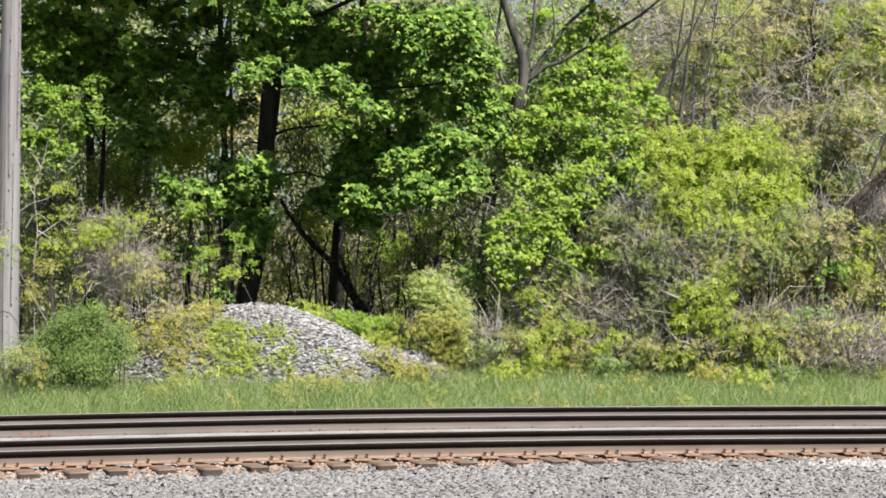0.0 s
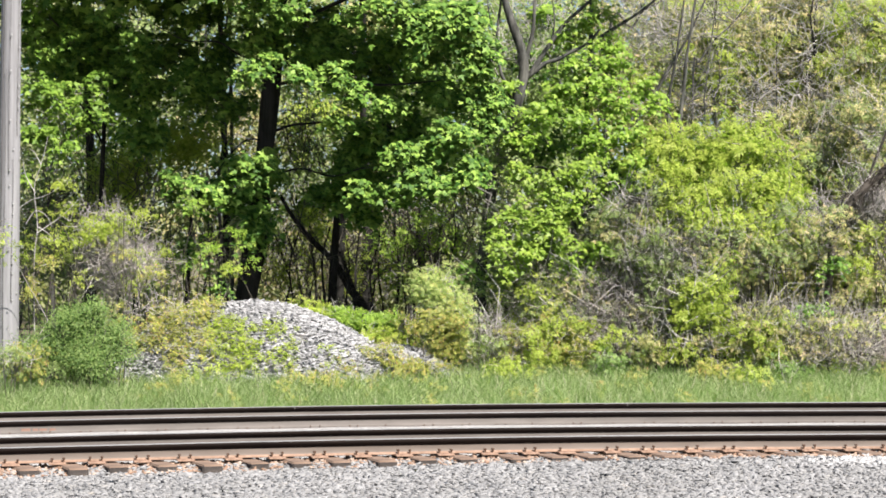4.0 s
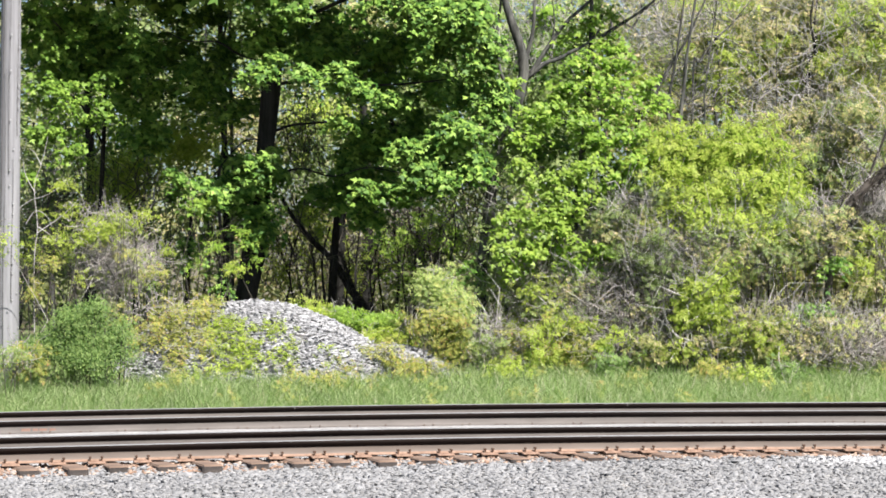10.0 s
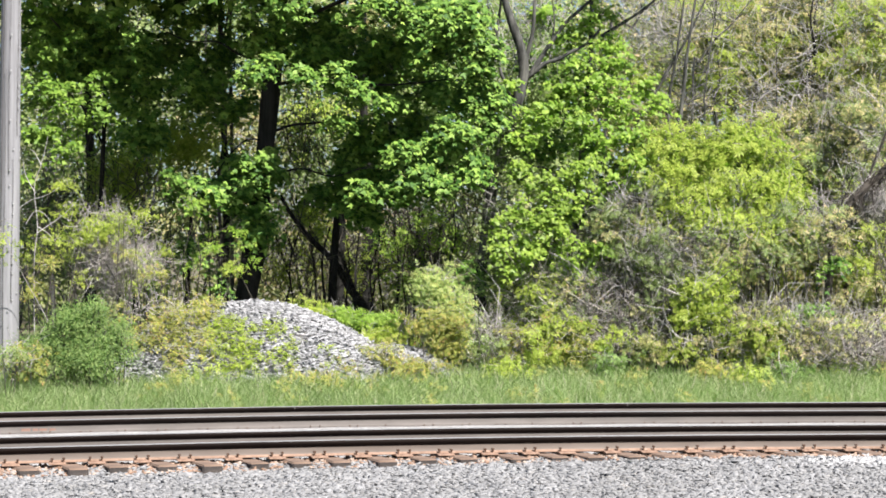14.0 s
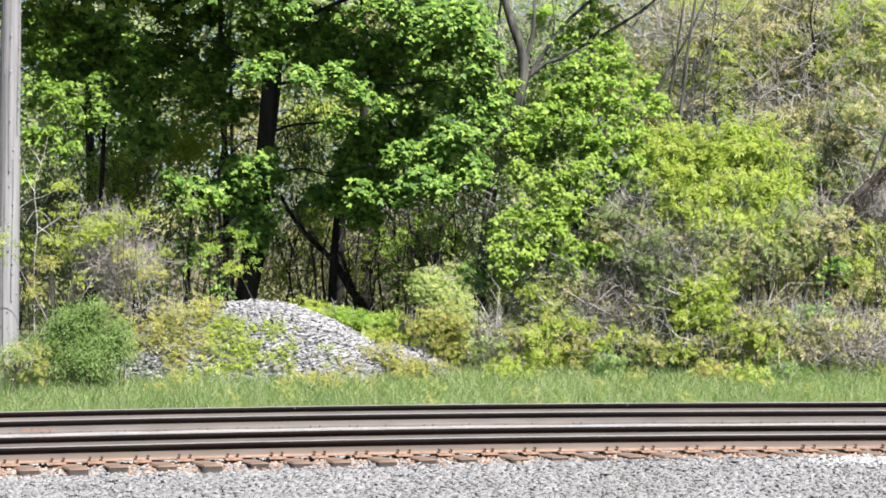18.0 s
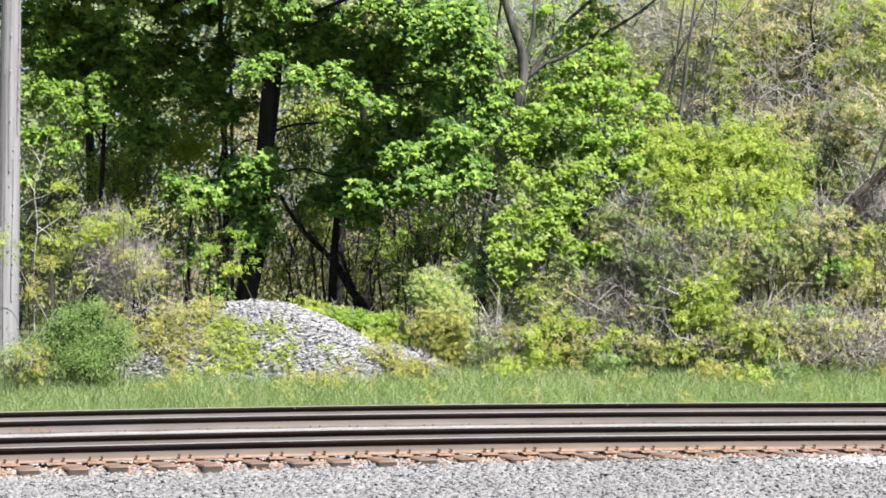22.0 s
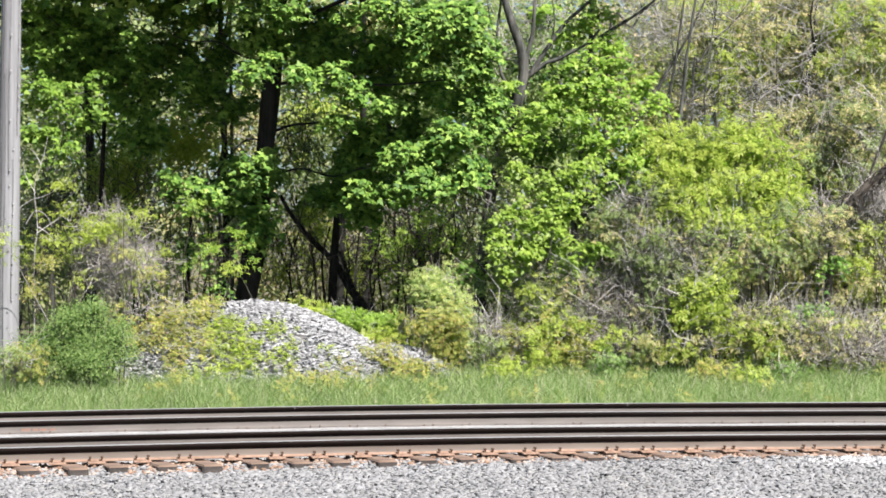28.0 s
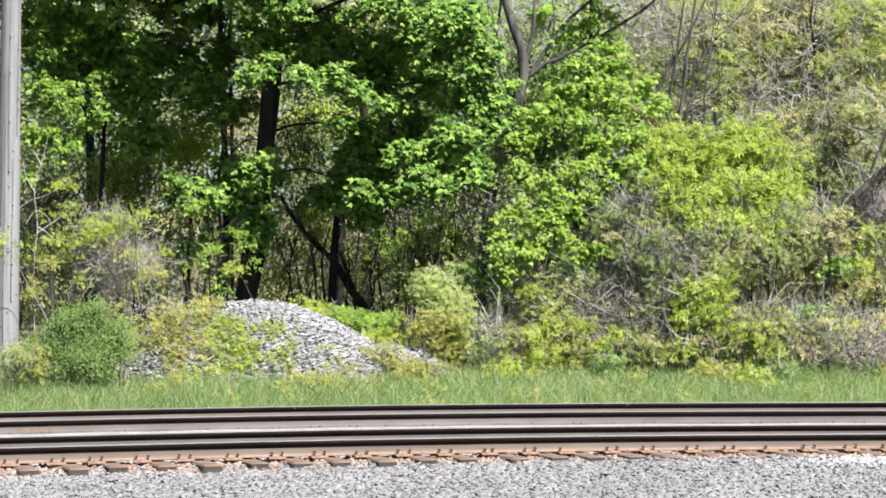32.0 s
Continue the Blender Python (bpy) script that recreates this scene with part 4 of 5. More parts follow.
        b = (x, y, floor)
        for k in range(6):
            dx, dy = random.uniform(-1, 1) * r[0] * 0.9, random.uniform(-1, 1) * r[1] * 0.8
            wood("stem", [(x + dx * 0.5, y + dy * 0.5, floor - 0.1), (x + dx * 0.8 + random.uniform(-0.2, 0.2), y + dy, (floor + zc) / 2), (x + dx + random.uniform(-0.4, 0.4), y + dy, zc + r[2] * random.uniform(0.2, 0.9))],
                 0.010 + 0.003 * zc, 0.005, DARKTWIG if zc < 4 else random.choice((TWIG, DARKTWIG)), t, b, sides=5)
        for mat in mats:
            foliage(t, b, (x, y, zc), r, int(n * 0.34), 40, 0.15, size * 1.1, mat, SMALL, "foliage", 0.25, 0, None, 0.5, 0.55, 0.0)
        v, f = stems(np.array(r) * 1.05, int(tw * 1.7), 0.45, 0.0065, 0.5)
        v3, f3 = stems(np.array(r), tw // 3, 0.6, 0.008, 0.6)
        # Near-black twigs put the shade of low shrubs' gaps into colour.
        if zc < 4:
            part("shade_brushwood", quick_mesh("shade_brushwood", v3, f3, DARKTWIG), t, at=(0, 0, zc - floor), kind="stuff")
        v2, f2 = stems(np.array(r), tw // 9, 1.1, 0.011, 0.8)
        v, f = joined([(v, f), (v2, f2)])
        part("brushwood", quick_mesh("brushwood", v, f, random.choice((TWIG, TWIG, DRYTWIG))), t, at=(0, 0, zc - floor), kind="stuff")


def shaded_saplings():
    """Small saplings added at the wood's edge; their dark leaves stand for shaded gaps."""
    for c, r in (((-5.31, 39.3, 2.75), (0.35, 0.3, 0.40)), ((-4.65, 39.6, 2.05), (0.30, 0.3, 0.30)), ((-6.15, 39.5, 2.35), (0.40, 0.3, 0.40)), ((7.43, 37.2, 2.28), (0.34, 0.3, 0.27)), ((7.12, 36.9, 1.46), (0.29, 0.3, 0.25)), ((6.05, 37.6, 2.4), (0.22, 0.3, 0.18)), ((6.35, 37.4, 2.95), (0.25, 0.3, 0.16)), ((5.44, 37.6, 3.73), (0.22, 0.3, 0.16)), ((0.77, 37.2, 1.31), (0.22, 0.3, 0.20)), ((0.24, 38.2, 2.2), (0.34, 0.3, 0.27))):
        floor = float(ground_height(c[0], c[1]))
        t = thing("leafy_sapling", (c[0], c[1], floor), "sapling at the wood's edge, its leaves coloured deep green for shade", "sapling", "growth at the wood's edge")
        wood("stem", [(c[0] + 0.1, c[1], floor - 0.1), (c[0], c[1], (floor + c[2]) / 2), c], 0.02, 0.008, BARK, t, (c[0], c[1], floor), sides=6)
        tiers(t, (c[0], c[1], floor), c, r, 0.095, MAPLE, "foliage", 0.3, 10.0, 0.4)


def canopy_trees():
    """Tall trees of the wood, with unseen crowns added to shade the understory."""
    for (x, y), crowns, r in (((-8.6, 46.5), (((-8.4, 44.0, 10.9), (2.5, 1.9, 1.4)),), 0.14), ((-5.32, 46.4), (((-5.2, 44.0, 10.7), (2.5, 1.9, 1.4)),), 0.10), ((-1.95, 47.6), (((-2.8, 44.0, 10.8), (2.5, 1.9, 1.4)),), 0.15)):
        floor = float(ground_height(x, y))
        t = thing("woodland_tree", (x, y, floor), "tall dark-trunked tree deep in the shaded wood", "tree", "trees of the wood")
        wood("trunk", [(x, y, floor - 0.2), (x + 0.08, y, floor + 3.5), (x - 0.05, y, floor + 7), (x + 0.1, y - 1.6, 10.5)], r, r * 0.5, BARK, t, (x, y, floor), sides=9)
        for c, rr in crowns:
            tiers(t, (x, y, floor), c, rr, 0.24, MAPLE, "bough", 0.2, 14.0, 0.6, 26, 0)


def shaggy_trunk():
    """A leaning dead trunk hung with dark fibrous vines."""
    x, y, z = (8.06, 37.4, 3.6)
    floor = float(ground_height(x, y))
    t = thing("dead_tree", (x, y, floor), "leaning dead tree hung with shaggy dark brown vine fibres", "tree", "trees of the wood")
    base = (x, y, floor)
    wood("trunk", [(x - 0.7, y, floor - 0.1), (x - 0.45, y, z - 0.9), (x, y, z), (x + 0.7, y, z + 0.6)], 0.09, 0.06, DEADBARK, t, base, "leaning dark brown trunk", 9)
    n = 140
    k = rng.uniform(-0.2, 0.9, n)
    a = np.stack([x + k, y + rng.normal(size=n) * 0.1, z + 0.8 * k + rng.uniform(-0.1, 0.2, n)], 1)
    b = a + np.stack([rng.uniform(-0.32, 0.1, n), rng.normal(size=n) * 0.08, rng.uniform(-0.42, -0.08, n)], 1)
    v, f = tubes(a, b, 0.011, 0.004, 0.16)
    part("fibre_mat", quick_mesh("fibre_mat", v - np.array(base), f, DEADBARK), t, "hanging dark brown fibres", kind="stuff")


def slim_trunks():
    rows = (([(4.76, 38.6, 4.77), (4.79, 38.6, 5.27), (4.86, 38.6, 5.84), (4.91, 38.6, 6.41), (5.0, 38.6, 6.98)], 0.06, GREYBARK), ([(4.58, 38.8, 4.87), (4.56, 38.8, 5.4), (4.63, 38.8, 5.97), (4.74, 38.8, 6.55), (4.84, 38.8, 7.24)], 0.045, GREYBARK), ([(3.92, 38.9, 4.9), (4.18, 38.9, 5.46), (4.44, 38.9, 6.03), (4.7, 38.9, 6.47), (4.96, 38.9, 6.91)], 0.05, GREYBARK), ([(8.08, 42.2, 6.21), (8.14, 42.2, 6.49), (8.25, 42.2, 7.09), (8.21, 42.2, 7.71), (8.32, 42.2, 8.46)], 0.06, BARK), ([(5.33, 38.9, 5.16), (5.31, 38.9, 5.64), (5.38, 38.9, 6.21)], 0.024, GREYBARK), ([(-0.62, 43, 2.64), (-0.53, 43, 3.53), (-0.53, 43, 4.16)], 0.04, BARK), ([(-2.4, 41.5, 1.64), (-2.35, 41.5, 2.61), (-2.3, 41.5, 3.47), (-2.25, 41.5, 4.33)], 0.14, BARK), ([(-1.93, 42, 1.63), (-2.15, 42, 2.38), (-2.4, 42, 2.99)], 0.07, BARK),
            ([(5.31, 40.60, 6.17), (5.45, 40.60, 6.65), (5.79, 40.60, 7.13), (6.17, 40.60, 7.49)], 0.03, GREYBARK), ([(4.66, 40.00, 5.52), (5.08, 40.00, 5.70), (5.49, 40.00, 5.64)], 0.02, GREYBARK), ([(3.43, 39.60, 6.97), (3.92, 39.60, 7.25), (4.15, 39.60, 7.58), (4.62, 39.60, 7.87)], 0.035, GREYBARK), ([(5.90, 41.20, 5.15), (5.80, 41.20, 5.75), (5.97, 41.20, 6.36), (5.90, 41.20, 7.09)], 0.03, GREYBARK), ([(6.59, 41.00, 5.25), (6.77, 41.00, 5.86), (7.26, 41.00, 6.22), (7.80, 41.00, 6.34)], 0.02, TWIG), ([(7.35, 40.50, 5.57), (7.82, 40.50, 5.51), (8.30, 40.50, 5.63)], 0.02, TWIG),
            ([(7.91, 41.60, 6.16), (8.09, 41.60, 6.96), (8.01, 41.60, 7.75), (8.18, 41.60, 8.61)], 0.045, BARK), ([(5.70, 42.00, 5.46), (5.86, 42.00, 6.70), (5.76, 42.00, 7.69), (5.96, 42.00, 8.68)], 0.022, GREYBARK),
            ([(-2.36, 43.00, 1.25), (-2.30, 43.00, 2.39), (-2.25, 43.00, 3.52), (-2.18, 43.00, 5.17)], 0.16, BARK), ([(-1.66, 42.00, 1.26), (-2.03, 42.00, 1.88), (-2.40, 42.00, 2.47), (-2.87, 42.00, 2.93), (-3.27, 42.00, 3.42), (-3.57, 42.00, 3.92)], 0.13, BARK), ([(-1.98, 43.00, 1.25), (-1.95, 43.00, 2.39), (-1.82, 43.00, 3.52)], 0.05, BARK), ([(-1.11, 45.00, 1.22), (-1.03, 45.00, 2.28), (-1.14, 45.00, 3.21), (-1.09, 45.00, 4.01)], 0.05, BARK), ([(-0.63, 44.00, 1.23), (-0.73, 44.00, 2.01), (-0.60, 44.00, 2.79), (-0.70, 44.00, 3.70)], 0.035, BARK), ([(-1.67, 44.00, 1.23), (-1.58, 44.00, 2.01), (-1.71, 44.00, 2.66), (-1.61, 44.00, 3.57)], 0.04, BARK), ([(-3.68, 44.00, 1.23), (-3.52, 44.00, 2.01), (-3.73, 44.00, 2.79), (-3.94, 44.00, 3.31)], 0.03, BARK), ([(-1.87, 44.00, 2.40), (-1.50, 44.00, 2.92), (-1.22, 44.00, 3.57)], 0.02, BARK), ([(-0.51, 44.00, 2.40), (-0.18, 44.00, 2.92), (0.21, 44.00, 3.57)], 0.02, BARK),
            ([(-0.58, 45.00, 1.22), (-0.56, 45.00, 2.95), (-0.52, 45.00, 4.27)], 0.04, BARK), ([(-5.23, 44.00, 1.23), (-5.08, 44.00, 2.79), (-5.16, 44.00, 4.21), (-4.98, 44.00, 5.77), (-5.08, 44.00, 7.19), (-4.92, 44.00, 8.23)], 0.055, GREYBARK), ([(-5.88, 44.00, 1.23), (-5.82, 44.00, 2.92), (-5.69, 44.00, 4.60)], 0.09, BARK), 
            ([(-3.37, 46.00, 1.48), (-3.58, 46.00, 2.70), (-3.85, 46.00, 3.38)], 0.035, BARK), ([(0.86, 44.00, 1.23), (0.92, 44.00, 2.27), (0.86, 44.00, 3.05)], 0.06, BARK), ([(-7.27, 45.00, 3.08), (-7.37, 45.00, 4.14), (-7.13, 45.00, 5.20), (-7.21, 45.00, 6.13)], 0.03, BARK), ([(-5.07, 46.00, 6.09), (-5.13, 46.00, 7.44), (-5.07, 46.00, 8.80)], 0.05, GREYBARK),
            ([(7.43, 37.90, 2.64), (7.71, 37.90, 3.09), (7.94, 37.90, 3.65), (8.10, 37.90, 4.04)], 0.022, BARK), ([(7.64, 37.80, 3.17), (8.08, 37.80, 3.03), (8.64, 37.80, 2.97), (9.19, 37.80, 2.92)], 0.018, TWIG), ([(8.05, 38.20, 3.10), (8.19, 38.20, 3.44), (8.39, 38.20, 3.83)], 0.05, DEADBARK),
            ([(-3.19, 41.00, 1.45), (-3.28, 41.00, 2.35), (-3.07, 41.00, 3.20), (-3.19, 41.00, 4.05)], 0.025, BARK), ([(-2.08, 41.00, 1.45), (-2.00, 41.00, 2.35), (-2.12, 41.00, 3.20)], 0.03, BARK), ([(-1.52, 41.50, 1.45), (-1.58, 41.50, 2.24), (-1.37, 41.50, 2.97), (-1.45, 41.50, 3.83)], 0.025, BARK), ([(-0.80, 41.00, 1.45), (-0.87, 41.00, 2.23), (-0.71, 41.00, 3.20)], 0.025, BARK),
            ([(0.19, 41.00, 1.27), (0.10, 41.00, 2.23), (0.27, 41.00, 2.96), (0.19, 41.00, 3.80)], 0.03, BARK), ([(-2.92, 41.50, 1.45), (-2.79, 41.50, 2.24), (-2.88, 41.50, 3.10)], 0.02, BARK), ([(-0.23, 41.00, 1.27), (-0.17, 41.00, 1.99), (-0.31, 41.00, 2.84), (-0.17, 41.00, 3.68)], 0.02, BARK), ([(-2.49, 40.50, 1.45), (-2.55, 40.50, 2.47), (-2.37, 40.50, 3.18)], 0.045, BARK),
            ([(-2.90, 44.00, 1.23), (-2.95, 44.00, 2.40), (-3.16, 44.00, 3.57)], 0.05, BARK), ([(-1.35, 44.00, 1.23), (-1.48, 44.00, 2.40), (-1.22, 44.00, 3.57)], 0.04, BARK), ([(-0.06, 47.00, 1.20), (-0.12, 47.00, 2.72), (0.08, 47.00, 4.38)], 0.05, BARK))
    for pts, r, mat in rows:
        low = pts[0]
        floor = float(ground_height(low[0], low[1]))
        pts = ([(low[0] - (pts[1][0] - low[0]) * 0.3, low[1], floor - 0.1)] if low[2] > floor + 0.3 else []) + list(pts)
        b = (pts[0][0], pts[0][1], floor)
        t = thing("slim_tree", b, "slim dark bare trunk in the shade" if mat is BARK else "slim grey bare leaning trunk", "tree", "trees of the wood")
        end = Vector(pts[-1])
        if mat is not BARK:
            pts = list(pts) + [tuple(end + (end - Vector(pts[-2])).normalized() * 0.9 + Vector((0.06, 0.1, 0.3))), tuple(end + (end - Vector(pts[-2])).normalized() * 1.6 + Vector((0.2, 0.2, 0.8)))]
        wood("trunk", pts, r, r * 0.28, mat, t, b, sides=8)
        n = 26
        k = rng.uniform(0.3, 1, n)
        i = np.array([np.array(pts[min(int(q * (len(pts) - 1)), len(pts) - 1)]) for q in k])
        v, f = tubes(i, i + unit(rng.normal(size=(n, 3)) + np.array([0, 0, 0.6])) * rng.uniform(0.4, 1.2, (n, 1)), 0.008, 0.003)
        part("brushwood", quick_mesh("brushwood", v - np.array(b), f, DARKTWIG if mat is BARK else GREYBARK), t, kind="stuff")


def understory():
    """Thin leafy brush and stems under and behind the maples."""
    g = thing("woodland_understory", (0, 47, 0.6), "thin leafy brush and saplings in the wood's shade", "brush", kind="stuff")
    for c, n, mat, size in ((((-6.96, 46.00, 5.41), (2.98, 1.50, 2.30)), 16, LEFTMAPLE, 0.12), (((-2.22, 46.00, 3.38), (2.44, 1.50, 1.76)), 8, DULL, 0.07), (((-0.05, 44.00, 2.92), (1.17, 1.20, 1.43)), 18, DULL, 0.06), (((-7.83, 44.00, 3.05), (2.07, 1.20, 1.17)), 45, DULL, 0.09),
                            (((-3.81, 51.00, 2.81), (1.95, 1.00, 1.20)), 34, OLIVE, 0.08), (((-3.33, 50.50, 6.29), (1.64, 0.60, 0.82)), 40, SPRING, 0.085), (((-5.12, 50.50, 6.29), (1.04, 0.60, 0.89)), 50, OLIVE, 0.085), (((-3.81, 51, 5.0), (1.0, 0.6, 0.7)), 24, DULL, 0.085), (((-3.2, 45.5, 5.38), (0.8, 0.5, 0.8)), 16, DULL, 0.09), (((-2.94, 44.5, 3.99), (0.5, 0.4, 0.5)), 8, LEFTMAPLE, 0.1), (((-2.04, 52, 9.13), (0.9, 0.6, 0.6)), 40, OLIVE, 0.085), (((-8.72, 49.00, 6.37), (2.16, 1.50, 2.16)), 40, ELDER, 0.09), (((-1.26, 51.00, 3.41), (1.95, 1.00, 1.20)), 44, OLIVE, 0.08),
                            (((1.31, 42.00, 2.49), (0.74, 0.80, 1.11)), 40, DULL, 0.06), (((2.18, 44.50, 7.13), (1.18, 1.20, 1.70)), 80, DULL, 0.08), (((2.49, 48.00, 8.26), (2.26, 1.20, 1.98)), 60, DULL, 0.11), (((2.44, 47.00, 5.49), (1.66, 1.00, 1.66)), 70, DULL, 0.11), (((-3.03, 43.00, 3.46), (0.63, 0.50, 0.51)), 4, SPRING, 0.09), (((-1.97, 43.50, 2.39), (0.77, 0.50, 0.51)), 4, SPRING, 0.08), (((-1.06, 43.00, 2.89), (0.63, 0.50, 0.63)), 4, ELDER, 0.09), (((-0.17, 42.00, 3.24), (0.62, 0.50, 0.62)), 5, ELDER, 0.09), (((-3.64, 43.50, 2.39), (0.51, 0.50, 0.51)), 2, SPRING, 0.08), (((-5.82, 43.50, 5.34), (0.77, 0.50, 0.64)), 14, SPRING, 0.1), (((-7.22, 43.50, 4.44), (0.64, 0.50, 0.64)), 12, SPRING, 0.1), (((-2.14, 50.50, 2.94), (3.27, 0.80, 1.34)), 30, SPRING, 0.08), (((-2.97, 45.00, 3.34), (0.93, 0.60, 0.80)), 4, SPRING, 0.08), (((-0.83, 44.00, 2.40), (0.91, 0.60, 0.65)), 4, ELDER, 0.075), (((-9.97, 51.00, 7.31), (3.00, 1.50, 3.30)), 100, DULL, 0.13), (((-5.41, 55.00, 9.21), (4.21, 1.00, 2.11)), 120, DULL, 0.12), (((-0.06, 52.00, 7.42), (2.76, 1.50, 2.76)), 140, DULL, 0.12), (((-3.50, 51.50, 3.16), (4.6, 1.00, 1.87)), 150, OLIVE, 0.1), (((5.39, 50.00, 7.94), (2.21, 1.50, 2.21)), 160, OLIVE, 0.1), (((4.83, 39.40, 5.12), (0.81, 0.30, 0.35)), 3, OLIVE, 0.06), (((4.14, 39.50, 6.40), (0.47, 0.30, 0.81)), 5, SPRING, 0.06), (((-9.47, 47.00, 3.69), (1.80, 1.20, 1.52)), 110, DULL, 0.08)):
        foliage(g, (0, 47, 0.6), c[0], c[1], n, 26, 0.2, size, mat, SMALL, "foliage", 0, 0, None, 0.6, 0.7, 0.0)
    # Dark twigs paint shade into the brush under and behind the maples.
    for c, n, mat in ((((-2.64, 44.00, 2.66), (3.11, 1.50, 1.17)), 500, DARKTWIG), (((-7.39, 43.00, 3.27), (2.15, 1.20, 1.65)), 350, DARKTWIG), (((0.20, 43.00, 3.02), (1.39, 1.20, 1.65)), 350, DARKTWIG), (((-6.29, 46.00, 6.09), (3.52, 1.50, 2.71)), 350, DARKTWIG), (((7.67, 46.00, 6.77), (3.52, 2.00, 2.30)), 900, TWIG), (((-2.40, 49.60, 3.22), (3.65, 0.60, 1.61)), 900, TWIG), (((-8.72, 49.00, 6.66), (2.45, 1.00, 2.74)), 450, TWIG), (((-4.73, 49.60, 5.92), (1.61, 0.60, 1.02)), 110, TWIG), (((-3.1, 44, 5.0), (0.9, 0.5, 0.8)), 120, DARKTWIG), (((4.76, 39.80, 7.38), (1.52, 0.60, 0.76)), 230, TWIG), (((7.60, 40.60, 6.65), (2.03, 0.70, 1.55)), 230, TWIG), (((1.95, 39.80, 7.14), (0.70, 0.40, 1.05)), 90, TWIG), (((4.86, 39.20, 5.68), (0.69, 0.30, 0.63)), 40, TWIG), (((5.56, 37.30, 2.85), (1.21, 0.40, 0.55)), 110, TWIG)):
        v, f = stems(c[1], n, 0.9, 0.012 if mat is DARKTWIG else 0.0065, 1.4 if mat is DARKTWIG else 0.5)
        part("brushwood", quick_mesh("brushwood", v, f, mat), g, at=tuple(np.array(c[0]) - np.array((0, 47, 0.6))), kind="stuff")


def far_woods():
    n = 130000
    x = rng.uniform(-26, 26, n)
    y = rng.uniform(58, 78, n)
    z = ground_height(x, y) + rng.uniform(0, 1, n) * 17
    keep = np.sin(x * 1.1 + 2 * np.sin(z * 0.7)) + np.sin(z * 1.3 + x * 0.5) + rng.normal(size=n) * 0.9 > -1.0
    v, f = leaves(np.stack([x, y, z], 1)[keep], 0.28, SMALL, 0.6)
    w = tagged(new("far_woods", quick_mesh("far_woods", v, f, FAR)), "distant pale olive spring woods seen through the trees", "woods", kind="stuff")
    m = 120
    x = rng.uniform(-24, 24, m)
    y = rng.uniform(50, 74, m)
    g = ground_height(x, y)
    a = np.stack([x, y, g - 0.2], 1)
    b = a + np.stack([rng.normal(size=m) * 0.9, rng.normal(size=m) * 0.5, rng.uniform(6, 15, m)], 1)
    v, f = tubes(a, b, rng.uniform(0.03, 0.09, m), 0.02, 0.02, 5)
    part("far_trunk_stand", quick_mesh("far_trunk_stand", v, f, GREYBARK, True), w, "slim grey trunks", kind="stuff")


big_maple()
left_maple()
forked_tree()
box_elder()
spring_shrub()
thicket()
shaded_saplings()
canopy_trees()
shaggy_trunk()
slim_trunks()
understory()
far_woods()

# ---- stone pile, bushes, grass ----
def pile_height(x, y):
    """The mound: steep on its right flank, running out towards its left."""
    u, w = (x + 3.55) / np.where(x > -3.55, 3.1, 3.5), (y - 36.4) / 1.9
    r = np.sqrt(u * u + w * w)
    low = 0.74 * np.clip(1 - ((x + 1.0) / 1.5) ** 2 - ((y - 36.3) / 0.9) ** 2, 0, 1)
    return np.maximum(1.56 * np.clip(1 - r ** 1.9, 0, 1), low)


def build_pile():
    t = thing("gravel_pile", (-3.55, 36.4, 0.1), "overgrown mound of pale grey crushed stone", "gravel pile")
    xs, ys = np.linspace(-7.4, 0.6, 50), np.linspace(34.3, 38.6, 36)
    gx, gy = np.meshgrid(xs, ys)
    gz = ground_height(gx, gy) + pile_height(gx, gy) - 0.03
    v = np.stack([gx, gy, gz], -1).reshape(-1, 3) - np.array((-3.55, 36.4, 0.1))
    f = np.array([(j * 50 + i, j * 50 + i + 1, (j + 1) * 50 + i + 1, (j + 1) * 50 + i) for j in range(35) for i in range(49)])
    part("mound", quick_mesh("mound", v, f, GRAVEL, True), t)
    n = 30000
    x, y = rng.uniform(-7.3, 0.5, n), rng.uniform(34.4, 37.2, n)
    h = pile_height(x, y)
    k = h > 0.03
    x, y, h = x[k], y[k], h[k]
    p = np.stack([x, y, ground_height(x, y) + h + rng.uniform(-0.02, 0.02, len(x))], 1) - np.array((-3.55, 36.4, 0.1))
    v, f = rocks(p, 0.05, 2.8, 0.3, 4.2)
    part("stone_cover", quick_mesh("stone_cover", v, f, PILESTONE), t, kind="stuff")
    singles = stone_meshes(PILESTONE, 0.068, 2.2, 0.35)
    for k in range(260):
        a, b = random.uniform(-5.6, -1.2), random.uniform(34.9, 36.2)
        h = float(pile_height(a, b))
        if h > 0.1:
            stone = part("stone", singles[k % 6], t, at=(a + 3.55, b - 36.4, float(ground_height(a, b)) + h - 0.1 + 0.015))
            stone.rotation_euler = (random.uniform(0.1, 0.8), random.uniform(-0.4, 0.4), random.uniform(0, 6.28))


build_pile()


